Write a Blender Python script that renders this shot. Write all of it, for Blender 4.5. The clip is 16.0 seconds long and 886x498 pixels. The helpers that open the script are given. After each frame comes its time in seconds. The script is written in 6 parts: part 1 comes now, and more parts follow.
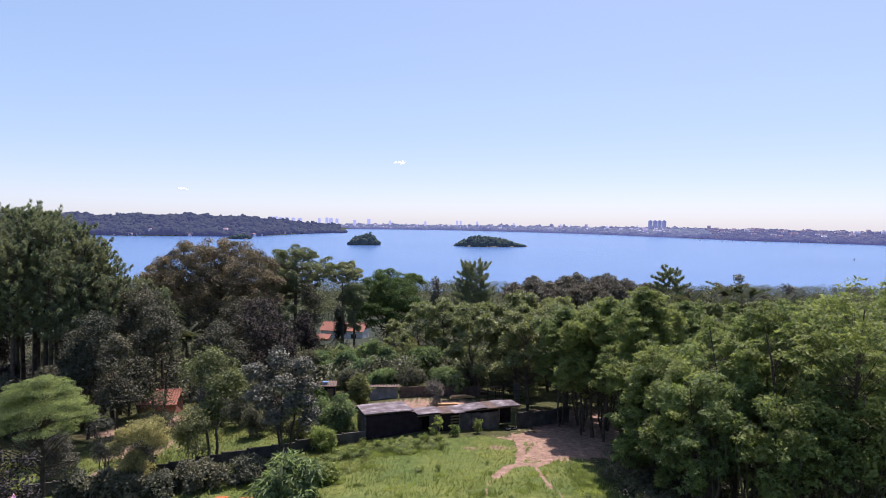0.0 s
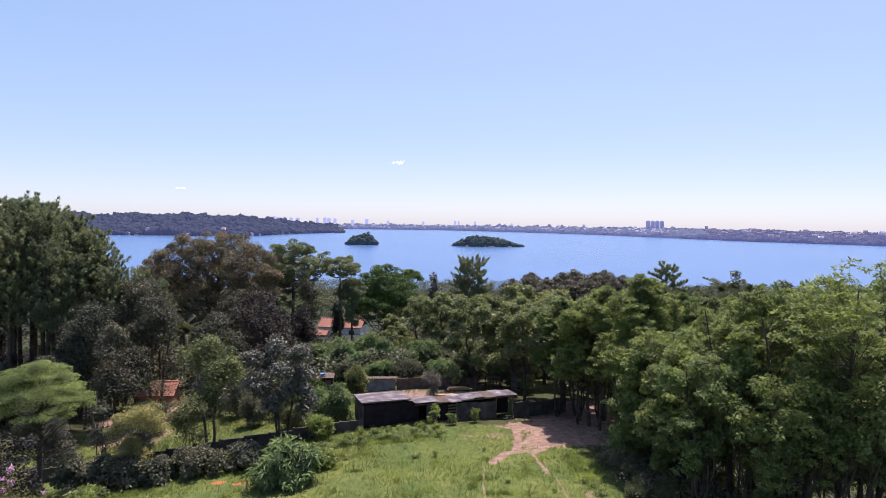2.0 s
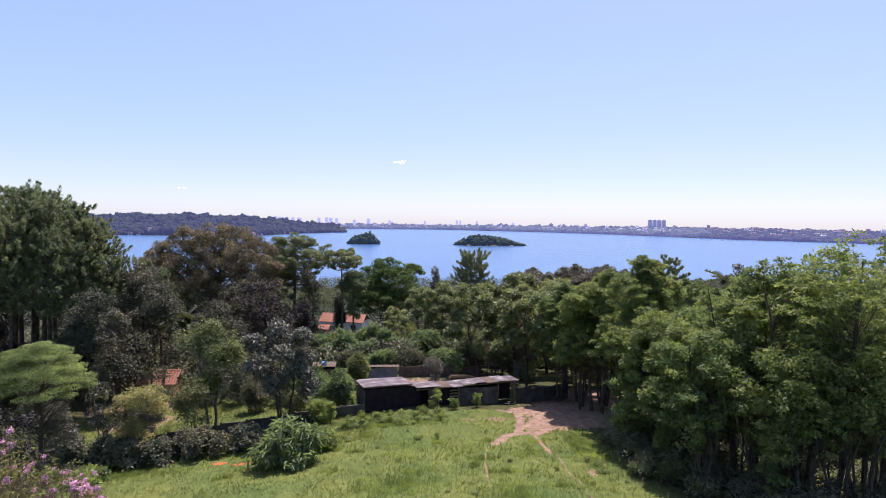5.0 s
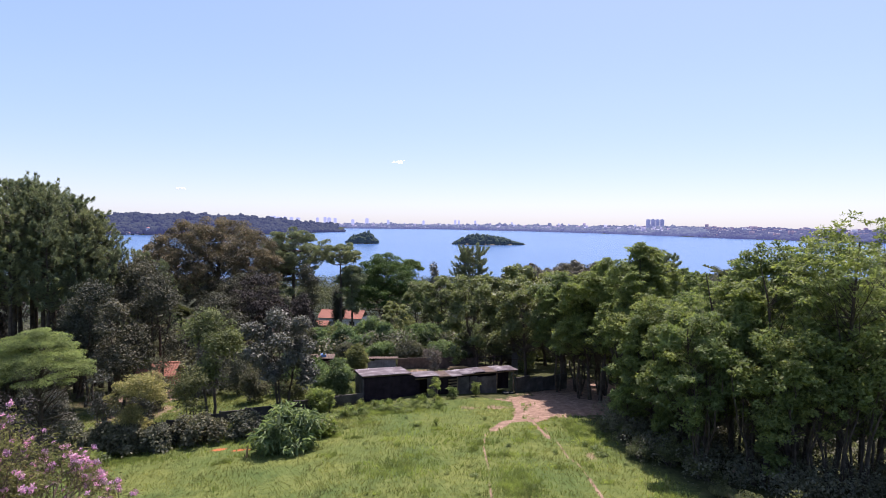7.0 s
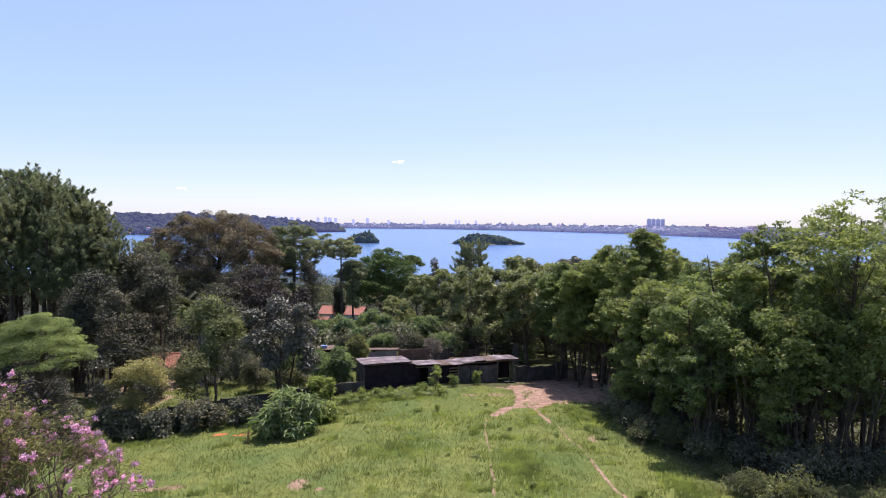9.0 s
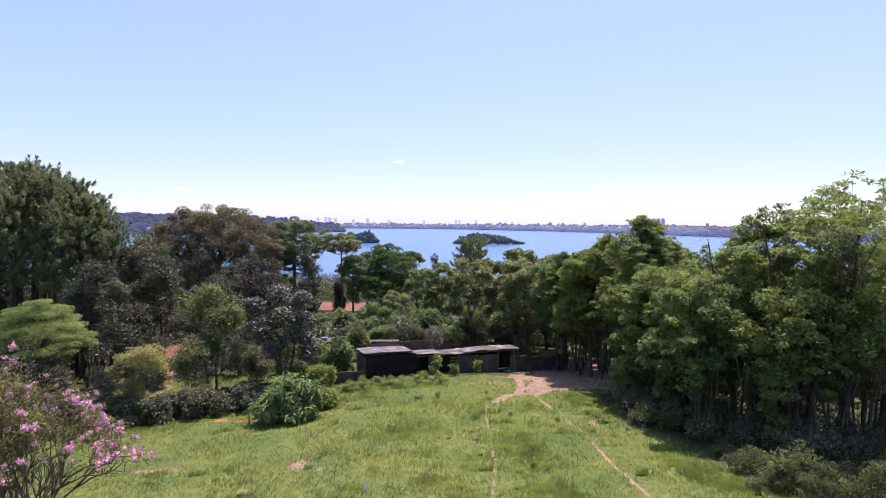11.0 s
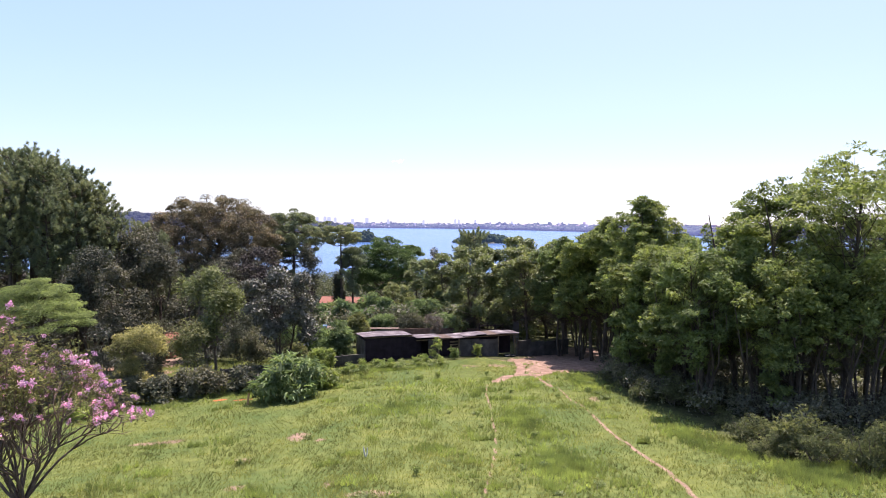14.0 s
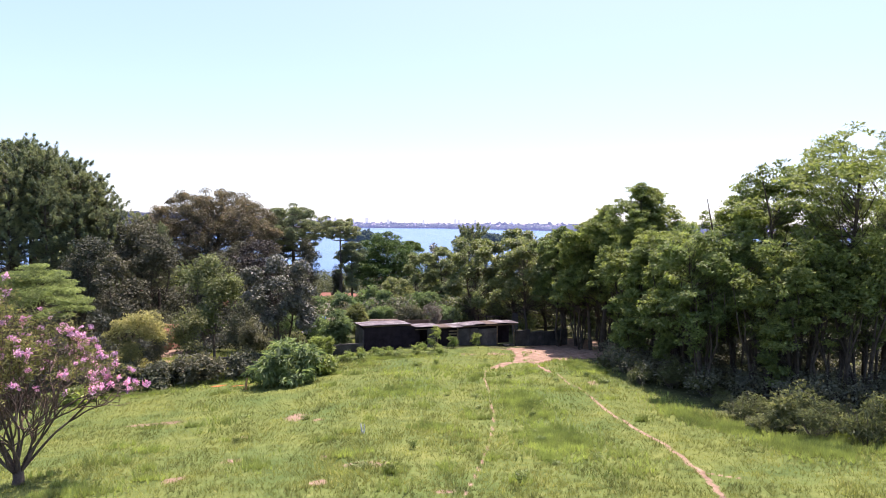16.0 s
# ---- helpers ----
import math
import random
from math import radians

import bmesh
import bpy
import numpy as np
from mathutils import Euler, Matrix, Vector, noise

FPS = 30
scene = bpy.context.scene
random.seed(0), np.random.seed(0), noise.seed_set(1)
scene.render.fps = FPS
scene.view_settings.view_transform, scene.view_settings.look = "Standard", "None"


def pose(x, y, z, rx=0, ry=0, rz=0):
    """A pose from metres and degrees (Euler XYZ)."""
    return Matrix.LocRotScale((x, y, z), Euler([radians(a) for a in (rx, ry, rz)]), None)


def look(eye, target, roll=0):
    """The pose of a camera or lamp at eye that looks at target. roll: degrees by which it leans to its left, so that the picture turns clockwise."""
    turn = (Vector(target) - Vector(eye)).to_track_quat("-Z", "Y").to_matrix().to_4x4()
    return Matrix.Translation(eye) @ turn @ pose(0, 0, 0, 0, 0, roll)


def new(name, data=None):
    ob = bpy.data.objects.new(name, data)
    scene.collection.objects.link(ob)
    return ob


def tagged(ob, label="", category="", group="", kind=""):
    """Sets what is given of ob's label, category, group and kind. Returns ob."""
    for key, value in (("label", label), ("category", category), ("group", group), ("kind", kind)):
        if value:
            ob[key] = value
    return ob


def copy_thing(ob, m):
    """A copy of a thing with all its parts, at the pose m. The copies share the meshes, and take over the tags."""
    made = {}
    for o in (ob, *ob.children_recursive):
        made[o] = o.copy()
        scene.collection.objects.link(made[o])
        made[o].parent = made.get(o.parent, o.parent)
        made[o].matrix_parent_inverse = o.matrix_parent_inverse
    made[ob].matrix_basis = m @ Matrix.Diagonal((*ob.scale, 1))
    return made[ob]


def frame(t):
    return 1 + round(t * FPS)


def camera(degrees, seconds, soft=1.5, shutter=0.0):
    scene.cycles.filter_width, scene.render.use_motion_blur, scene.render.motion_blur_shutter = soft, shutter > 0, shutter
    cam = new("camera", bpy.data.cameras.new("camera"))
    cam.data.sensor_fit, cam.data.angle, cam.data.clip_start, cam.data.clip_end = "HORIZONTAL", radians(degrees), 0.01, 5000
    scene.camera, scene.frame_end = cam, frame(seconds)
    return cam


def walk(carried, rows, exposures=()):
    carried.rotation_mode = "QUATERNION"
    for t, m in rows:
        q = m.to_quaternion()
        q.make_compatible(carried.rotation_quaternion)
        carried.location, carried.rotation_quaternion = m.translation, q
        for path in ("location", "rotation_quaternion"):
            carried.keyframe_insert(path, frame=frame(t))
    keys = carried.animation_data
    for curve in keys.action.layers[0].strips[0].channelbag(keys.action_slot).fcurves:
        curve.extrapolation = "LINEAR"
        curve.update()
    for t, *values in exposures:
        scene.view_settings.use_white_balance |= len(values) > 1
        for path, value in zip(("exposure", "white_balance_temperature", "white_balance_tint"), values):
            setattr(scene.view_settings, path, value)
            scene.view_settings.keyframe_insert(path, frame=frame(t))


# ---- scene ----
cam = camera(74.0, 16.0, soft=0.5)
PATH = [
    (0, (0.137, 0.054, 16.904), (0.138, 2.052, 16.816), 0.7),
    (0.5, (0.136, 0.081, 16.66), (0.138, 2.079, 16.572), 0.8),
    (1, (0.126, 0.054, 16.439), (0.13, 2.053, 16.352), 0.8),
    (1.5, (0.177, -0.027, 16.187), (0.182, 1.971, 16.101), 0.8),
    (2, (0.19, -0.106, 15.95), (0.198, 1.892, 15.863), 0.8),
    (2.5, (0.257, -0.118, 15.753), (0.262, 1.881, 15.665), 0.7),
    (3, (0.262, -0.099, 15.54), (0.266, 1.899, 15.452), 0.7),
    (3.5, (0.229, -0.059, 15.304), (0.233, 1.94, 15.216), 0.7),
    (4, (0.19, -0.003, 15.069), (0.193, 1.995, 14.981), 0.7),
    (6.5, (0.29, -0.133, 13.941), (0.294, 1.865, 13.853), 0.6),
    (7, (0.233, -0.154, 13.711), (0.24, 1.844, 13.622), 0.6),
    (7.5, (0.204, -0.156, 13.44), (0.21, 1.842, 13.352), 0.6),
    (8, (0.188, -0.162, 13.168), (0.195, 1.836, 13.079), 0.6),
    (8.5, (0.211, -0.165, 12.926), (0.217, 1.833, 12.837), 0.6),
    (11, (0.193, -0.221, 11.751), (0.198, 1.777, 11.662), 0.5),
    (11.5, (0.19, -0.217, 11.521), (0.195, 1.781, 11.432), 0.6),
    (12, (0.192, -0.195, 11.286), (0.197, 1.803, 11.198), 0.5),
    (12.5, (0.184, -0.158, 11.073), (0.191, 1.84, 10.984), 0.4),
    (13, (0.176, -0.149, 10.827), (0.183, 1.849, 10.738), 0.5),
    (13.5, (0.16, -0.141, 10.568), (0.167, 1.857, 10.478), 0.5),
    (14, (0.159, -0.132, 10.339), (0.166, 1.865, 10.249), 0.5),
    (14.5, (0.181, -0.117, 10.085), (0.188, 1.881, 9.995), 0.5),
    (15, (0.24, -0.096, 9.841), (0.248, 1.902, 9.751), 0.5),
    (15.5, (0.282, -0.119, 9.633), (0.289, 1.879, 9.543), 0.5),
    (16, (0.274, -0.145, 9.386), (0.281, 1.853, 9.296), 0.5),
]
EXPOSURES = [(0.0, 0.60, 6450, 22), (4.0, 0.66, 6480, 22), (8.5, 0.73, 6500, 22), (11.0, 0.81, 6550, 22), (13.0, 0.96, 6620, 22), (16.0, 1.24, 6780, 22)]
walk(cam, [(t, look(eye, target, roll)) for t, eye, target, roll in PATH], EXPOSURES)

# ---- world, sun ----
SUN_EL, SUN_AZ = 66.0, 24.0   # degrees above the horizon, degrees to the right of +y
sun_dir = Vector((math.sin(radians(SUN_AZ)) * math.cos(radians(SUN_EL)), math.cos(radians(SUN_AZ)) * math.cos(radians(SUN_EL)), math.sin(radians(SUN_EL))))
world = bpy.data.worlds.new("sky")
scene.world = world
world.use_nodes = True
wt = world.node_tree
sky = wt.nodes.new("ShaderNodeTexSky")
sky.sky_type = "NISHITA"
sky.sun_disc = False
sky.sun_elevation, sky.sun_rotation = radians(SUN_EL), radians(SUN_AZ)
sky.altitude, sky.air_density, sky.dust_density, sky.ozone_density = 760, 0.8, 1.6, 3.0
flat_sky = wt.nodes.new("ShaderNodeGamma")   # a pale, slightly milky sky
flat_sky.inputs["Gamma"].default_value = 0.38
wt.links.new(sky.outputs[0], flat_sky.inputs["Color"])
soft_sky = wt.nodes.new("ShaderNodeHueSaturation")
soft_sky.inputs["Saturation"].default_value = 1.82
soft_sky.inputs["Hue"].default_value = 0.502
wt.links.new(flat_sky.outputs[0], soft_sky.inputs["Color"])
tint = wt.nodes.new("ShaderNodeMix")
tint.data_type, tint.blend_type = "RGBA", "MULTIPLY"
tint.inputs[0].default_value, tint.inputs[7].default_value = 1.0, (1.03, 1.02, 1.02, 1)
wt.links.new(soft_sky.outputs[0], tint.inputs[6])
# a faintly lavender haze low over the horizon
way = wt.nodes.new("ShaderNodeTexCoord")
split = wt.nodes.new("ShaderNodeSeparateXYZ")
wt.links.new(way.outputs["Generated"], split.inputs[0])
low = wt.nodes.new("ShaderNodeValToRGB")
for e, (p, c) in zip(low.color_ramp.elements, ((0.0, (0.90, 0.93, 1.0)), (0.2, (1.0, 1.0, 1.0)))):
    e.position, e.color = p, (*c, 1)
wt.links.new(split.outputs["Z"], low.inputs[0])
haze = wt.nodes.new("ShaderNodeMix")
haze.data_type, haze.blend_type = "RGBA", "MULTIPLY"
haze.inputs[0].default_value = 1.0
wt.links.new(tint.outputs[2], haze.inputs[6])
wt.links.new(low.outputs[0], haze.inputs[7])
wt.links.new(haze.outputs[2], wt.nodes["Background"].inputs["Color"])
wt.nodes["Background"].inputs["Strength"].default_value = 0.33
sun = new("sun", bpy.data.lights.new("sun", "SUN"))
sun.data.energy, sun.data.angle, sun.data.color = 5.0, radians(0.53), (1.0, 0.95, 0.87)
sun.matrix_world = look(sun_dir * 200, (0, 0, 0))


# ---- materials ----
def shader(name):
    m = bpy.data.materials.new(name)
    m.use_nodes = True
    nt = m.node_tree
    return m, nt, nt.nodes["Principled BSDF"], nt.nodes["Material Output"]


def put_ramp(nt, fac, stops):
    r = nt.nodes.new("ShaderNodeValToRGB")
    while len(r.color_ramp.elements) < len(stops):
        r.color_ramp.elements.new(0.5)
    for e, (p, c) in zip(r.color_ramp.elements, stops):
        e.position, e.color = p, (*c, 1)
    nt.links.new(fac, r.inputs[0])
    return r.outputs[0]


def put_noise(nt, scale, detail=4.0, rough=0.55, coords="Object"):
    tc = nt.nodes.new("ShaderNodeTexCoord")
    n = nt.nodes.new("ShaderNodeTexNoise")
    n.inputs["Scale"].default_value, n.inputs["Detail"].default_value, n.inputs["Roughness"].default_value = scale, detail, rough
    nt.links.new(tc.outputs[coords], n.inputs["Vector"])
    return n.outputs["Fac"]


def put_mix(nt, fac, a, b, mode="MIX"):
    m = nt.nodes.new("ShaderNodeMix")
    m.data_type, m.blend_type = "RGBA", mode
    for sock, v in ((m.inputs[0], fac), (m.inputs[6], a), (m.inputs[7], b)):
        if isinstance(v, (int, float)):
            sock.default_value = v
        elif isinstance(v, tuple):
            sock.default_value = (*v, 1)
        else:
            nt.links.new(v, sock)
    return m.outputs[2]


def put_bump(nt, bsdf, height, strength=0.4, dist=0.02):
    b = nt.nodes.new("ShaderNodeBump")
    b.inputs["Strength"].default_value, b.inputs["Distance"].default_value = strength, dist
    nt.links.new(height, b.inputs["Height"])
    nt.links.new(b.outputs[0], bsdf.inputs["Normal"])


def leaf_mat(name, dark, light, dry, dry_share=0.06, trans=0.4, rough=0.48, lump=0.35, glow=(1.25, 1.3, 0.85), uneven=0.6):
    """Foliage: a colour per leaf and a slow change through the crown, and light that shines through the leaf."""
    m, nt, b, out = shader(name)
    dark, light = tuple((p + 0.28 * (q - p)) * w for p, q, w in zip(dark, light, (1.06, 0.95, 1.06))), tuple((q - 0.22 * (q - p)) * w for p, q, w in zip(dark, light, (1.06, 0.95, 1.06)))
    geo = nt.nodes.new("ShaderNodeNewGeometry")
    info = nt.nodes.new("ShaderNodeObjectInfo")
    col = put_ramp(nt, geo.outputs["Random Per Island"], [(0.0, dark), (0.55, tuple(0.5 * (p + q) for p, q in zip(dark, light))), (1.0 - dry_share - 0.02, light), (1.0, dry)])
    # random leaf tone, strong enough to paint lit and shaded clumps into the colour
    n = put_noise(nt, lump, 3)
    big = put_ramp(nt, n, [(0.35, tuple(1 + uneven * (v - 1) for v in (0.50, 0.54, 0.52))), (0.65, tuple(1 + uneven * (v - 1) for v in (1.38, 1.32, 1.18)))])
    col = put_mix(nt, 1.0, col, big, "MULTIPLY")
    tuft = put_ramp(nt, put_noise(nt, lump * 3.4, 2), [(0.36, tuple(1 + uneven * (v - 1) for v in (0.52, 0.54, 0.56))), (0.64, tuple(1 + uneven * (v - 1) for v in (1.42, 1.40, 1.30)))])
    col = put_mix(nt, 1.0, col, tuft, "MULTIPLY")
    tree = put_ramp(nt, info.outputs["Random"], [(0.0, (0.8, 0.86, 0.85)), (1.0, (1.15, 1.1, 1.0))])
    col = put_mix(nt, 1.0, col, tree, "MULTIPLY")
    nt.links.new(col, b.inputs["Base Color"])
    b.inputs["Roughness"].default_value = rough
    b.inputs["Specular IOR Level"].default_value = 0.5 if rough < 0.58 else 0.28
    t = nt.nodes.new("ShaderNodeBsdfTranslucent")
    tcol = put_mix(nt, 1.0, col, glow, "MULTIPLY")
    nt.links.new(tcol, t.inputs["Color"])
    mix = nt.nodes.new("ShaderNodeMixShader")
    mix.inputs[0].default_value = trans
    nt.links.new(b.outputs[0], mix.inputs[1])
    nt.links.new(t.outputs[0], mix.inputs[2])
    nt.links.new(mix.outputs[0], out.inputs["Surface"])
    return m


def rough_mat(name, stops, scale=3.0, rough=0.85, bump=0.5, dist=0.02, fine=25.0, spec=0.3, metal=0.0):
    """A worn surface: a slow and a fine variation of colour, and relief."""
    m, nt, b, out = shader(name)
    a = put_noise(nt, scale, 5)
    f = put_noise(nt, fine, 4)
    col = put_ramp(nt, a, stops)
    col = put_mix(nt, 0.6, col, put_ramp(nt, f, [(0.3, (0.6, 0.6, 0.6)), (0.7, (1.2, 1.2, 1.2))]), "MULTIPLY")
    nt.links.new(col, b.inputs["Base Color"])
    b.inputs["Roughness"].default_value, b.inputs["Specular IOR Level"].default_value, b.inputs["Metallic"].default_value = rough, spec, metal
    put_bump(nt, b, f, bump, dist)
    return m


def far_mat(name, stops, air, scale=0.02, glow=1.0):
    """Distance across the lake: its own colours, with the hazy air before it added as emission."""
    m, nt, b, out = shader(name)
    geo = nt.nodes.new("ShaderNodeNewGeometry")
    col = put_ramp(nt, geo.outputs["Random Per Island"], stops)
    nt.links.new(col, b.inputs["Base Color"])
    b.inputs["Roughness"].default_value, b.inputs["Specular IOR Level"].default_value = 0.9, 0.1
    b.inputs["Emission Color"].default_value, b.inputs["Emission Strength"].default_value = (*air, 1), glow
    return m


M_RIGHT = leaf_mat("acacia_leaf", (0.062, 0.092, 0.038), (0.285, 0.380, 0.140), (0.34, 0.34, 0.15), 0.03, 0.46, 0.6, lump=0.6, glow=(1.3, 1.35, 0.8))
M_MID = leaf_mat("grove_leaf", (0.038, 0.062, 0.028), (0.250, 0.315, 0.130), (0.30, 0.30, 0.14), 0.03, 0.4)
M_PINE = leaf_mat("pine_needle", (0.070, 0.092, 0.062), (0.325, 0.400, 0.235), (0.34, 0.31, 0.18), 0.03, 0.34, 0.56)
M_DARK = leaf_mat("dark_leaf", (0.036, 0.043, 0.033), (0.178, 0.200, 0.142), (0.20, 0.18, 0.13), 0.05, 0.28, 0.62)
# darker copy of M_DARK: deep shade put into the leaf colour
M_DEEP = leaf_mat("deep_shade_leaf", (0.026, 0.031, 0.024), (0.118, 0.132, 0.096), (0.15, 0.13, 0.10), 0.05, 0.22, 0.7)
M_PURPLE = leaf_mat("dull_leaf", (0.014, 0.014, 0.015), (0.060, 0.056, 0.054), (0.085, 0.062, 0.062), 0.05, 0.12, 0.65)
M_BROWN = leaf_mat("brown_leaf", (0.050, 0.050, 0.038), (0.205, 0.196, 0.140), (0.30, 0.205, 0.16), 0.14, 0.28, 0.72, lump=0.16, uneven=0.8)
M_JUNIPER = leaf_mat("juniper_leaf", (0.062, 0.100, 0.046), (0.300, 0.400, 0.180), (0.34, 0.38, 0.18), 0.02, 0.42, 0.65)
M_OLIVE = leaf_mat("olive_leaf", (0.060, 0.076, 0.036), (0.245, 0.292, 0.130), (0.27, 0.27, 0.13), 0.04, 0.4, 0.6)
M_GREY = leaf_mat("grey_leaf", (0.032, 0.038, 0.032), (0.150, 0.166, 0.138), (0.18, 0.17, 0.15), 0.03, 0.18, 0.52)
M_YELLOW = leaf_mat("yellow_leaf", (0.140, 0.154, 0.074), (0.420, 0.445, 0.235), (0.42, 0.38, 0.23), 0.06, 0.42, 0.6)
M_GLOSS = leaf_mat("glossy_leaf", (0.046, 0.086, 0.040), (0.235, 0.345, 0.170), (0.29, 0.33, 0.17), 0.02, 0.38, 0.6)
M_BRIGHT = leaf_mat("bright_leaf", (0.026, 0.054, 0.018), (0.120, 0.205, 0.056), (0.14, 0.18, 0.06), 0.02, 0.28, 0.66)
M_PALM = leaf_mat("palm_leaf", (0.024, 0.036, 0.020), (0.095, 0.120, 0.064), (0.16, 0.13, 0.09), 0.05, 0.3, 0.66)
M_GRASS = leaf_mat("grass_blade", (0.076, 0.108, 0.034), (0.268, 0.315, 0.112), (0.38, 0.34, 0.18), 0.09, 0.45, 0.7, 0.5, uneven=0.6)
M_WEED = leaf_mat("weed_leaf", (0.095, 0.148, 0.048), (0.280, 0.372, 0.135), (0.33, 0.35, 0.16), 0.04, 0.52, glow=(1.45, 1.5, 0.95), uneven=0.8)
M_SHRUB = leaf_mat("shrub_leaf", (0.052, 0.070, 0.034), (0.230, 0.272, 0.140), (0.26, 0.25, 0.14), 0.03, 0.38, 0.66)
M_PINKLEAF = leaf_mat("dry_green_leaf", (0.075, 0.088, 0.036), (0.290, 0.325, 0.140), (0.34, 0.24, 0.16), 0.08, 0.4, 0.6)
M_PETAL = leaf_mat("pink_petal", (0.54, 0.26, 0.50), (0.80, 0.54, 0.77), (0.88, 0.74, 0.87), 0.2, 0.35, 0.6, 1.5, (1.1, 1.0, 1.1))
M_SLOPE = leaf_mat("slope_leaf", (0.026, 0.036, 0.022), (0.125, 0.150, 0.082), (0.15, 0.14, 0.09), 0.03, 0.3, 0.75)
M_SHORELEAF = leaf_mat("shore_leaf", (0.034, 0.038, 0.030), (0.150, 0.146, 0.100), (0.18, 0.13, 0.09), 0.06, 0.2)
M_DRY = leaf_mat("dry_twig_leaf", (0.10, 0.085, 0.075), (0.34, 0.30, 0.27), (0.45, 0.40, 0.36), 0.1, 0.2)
M_BARK = rough_mat("bark", [(0.3, (0.035, 0.026, 0.020)), (0.7, (0.110, 0.085, 0.066))], 2.0, 0.9, 0.7, 0.03, 14)
M_BARKGREY = rough_mat("grey_bark", [(0.3, (0.060, 0.050, 0.042)), (0.7, (0.170, 0.140, 0.115))], 2.0, 0.9, 0.6, 0.02, 18)


# ---- the lie of the land ----
LAKE = -37.0
PROFILE_Y = np.array([-4900, -400, -120, -40, 0, 10, 19, 24, 27.5, 36, 41, 49, 60, 90, 150, 300, 440, 500, 700])
PROFILE_Z = np.array([40, 34, 20, 9.5, 4.6, 3.1, 1.6, 0.75, 0.36, -0.3, -0.8, -1.35, -2.2, -5.5, -13, -29, -35.8, -39, -44])
SHORE_U = np.array([-9.0, -0.8, -0.33, -0.18, -0.175, 0.0, 0.21, 0.36, 0.5, 0.754, 1.2, 9.0])
SHORE_Y = np.array([1800, 1880, 1990, 2900, 4600, 4640, 3650, 2880, 2290, 1870, 1500, 700.0])
rng = np.random.default_rng(7)
WAVES = [(rng.uniform(-1, 1, 2), rng.uniform(0, 6.3)) for _ in range(10)]


def wobble(x, y, scale):
    return sum(np.sin((x * k[0] + y * k[1]) * (1 + 0.35 * i) / scale + p) for i, (k, p) in enumerate(WAVES)) / 10


def ground_z(x, y):
    """Height of the ground at x, y (numbers or arrays)."""
    x, y = np.asarray(x, float), np.asarray(y, float)
    z = np.interp(y, PROFILE_Y, PROFILE_Z)
    near = np.clip(1 - (np.abs(y) - 75) / 60, 0, 1)
    z = z - near * 0.085 * np.clip(-x - 2, 0, 32) + near * (0.035 * np.clip((50 - y) / 10, 0, 1) - 0.045 * np.clip((y - 48) / 8, 0, 1)) * np.clip(x - 2, 0, 20)
    z = z + 0.06 * wobble(x, y, 0.9) + 0.25 * wobble(x, y, 5.0) * np.clip((np.abs(y) - 20) / 60, 0.15, 3)
    z = z + 0.38 * np.exp(-((x - 3.5) / 1.9) ** 2 - ((y - 48.4) / 0.9) ** 2)
    u = x / np.maximum(y, 1.0)
    shore = np.interp(u, SHORE_U, SHORE_Y)
    inland = y - shore
    rise = np.where(u < -0.177, 24 + 36 * np.clip((-0.18 - u) / 0.15, 0, 1), 32.0 - 12 * np.clip(u, 0, 1.2))
    hill = np.where(inland > -60, LAKE + np.clip(inland / 12, -6, 2.5) + rise * np.clip(inland / 480, 0, 1) ** 0.8 * (1 + 0.25 * wobble(x, y, 130)), -44)
    return np.where(y > 700, hill, z)


# Worn earth: footpaths as half width, bareness and (x, y) line, and patches as x, y, radius along x, along y, bareness.
PATHS = [
    (0.05, 0.62, [(0.6, 13.0), (0.9, 14.67), (1.19, 15.99), (1.63, 18.3), (2.05, 20.84), (2.51, 24.09), (2.77, 26.79), (2.9, 29.15)]),
    (0.06, 0.6, [(2.9, 29.15), (2.96, 32.3), (3.02, 35.5), (3.35, 38.9), (4.07, 40.1)]),
    (0.27, 1.0, [(4.07, 40.1), (5.19, 42.27), (6.29, 42.75), (7.31, 42.62), (8.0, 43.2)]),
    (0.24, 1.0, [(5.97, 42.59), (6.63, 46.18), (6.64, 48.71), (6.6, 50.4), (7.83, 51.6)]),
    (0.09, 0.9, [(7.11, 42.63), (7.2, 40.03), (7.4, 37.6)]),
    (0.065, 0.85, [(6.9, 12.5), (7.38, 14.28), (7.7, 15.68), (7.97, 17.39), (8.19, 19.46), (8.31, 21.92), (8.31, 24.27), (8.12, 26.05), (8.17, 28.4), (8.18, 30.17)]),
    (0.06, 0.6, [(8.18, 30.17), (8.17, 32.34), (7.8, 33.54), (7.72, 36.92), (7.64, 40.55)]),
    (0.06, 0.7, [(8.6, 15.9), (7.97, 16.5), (8.0, 17.9)]),
]
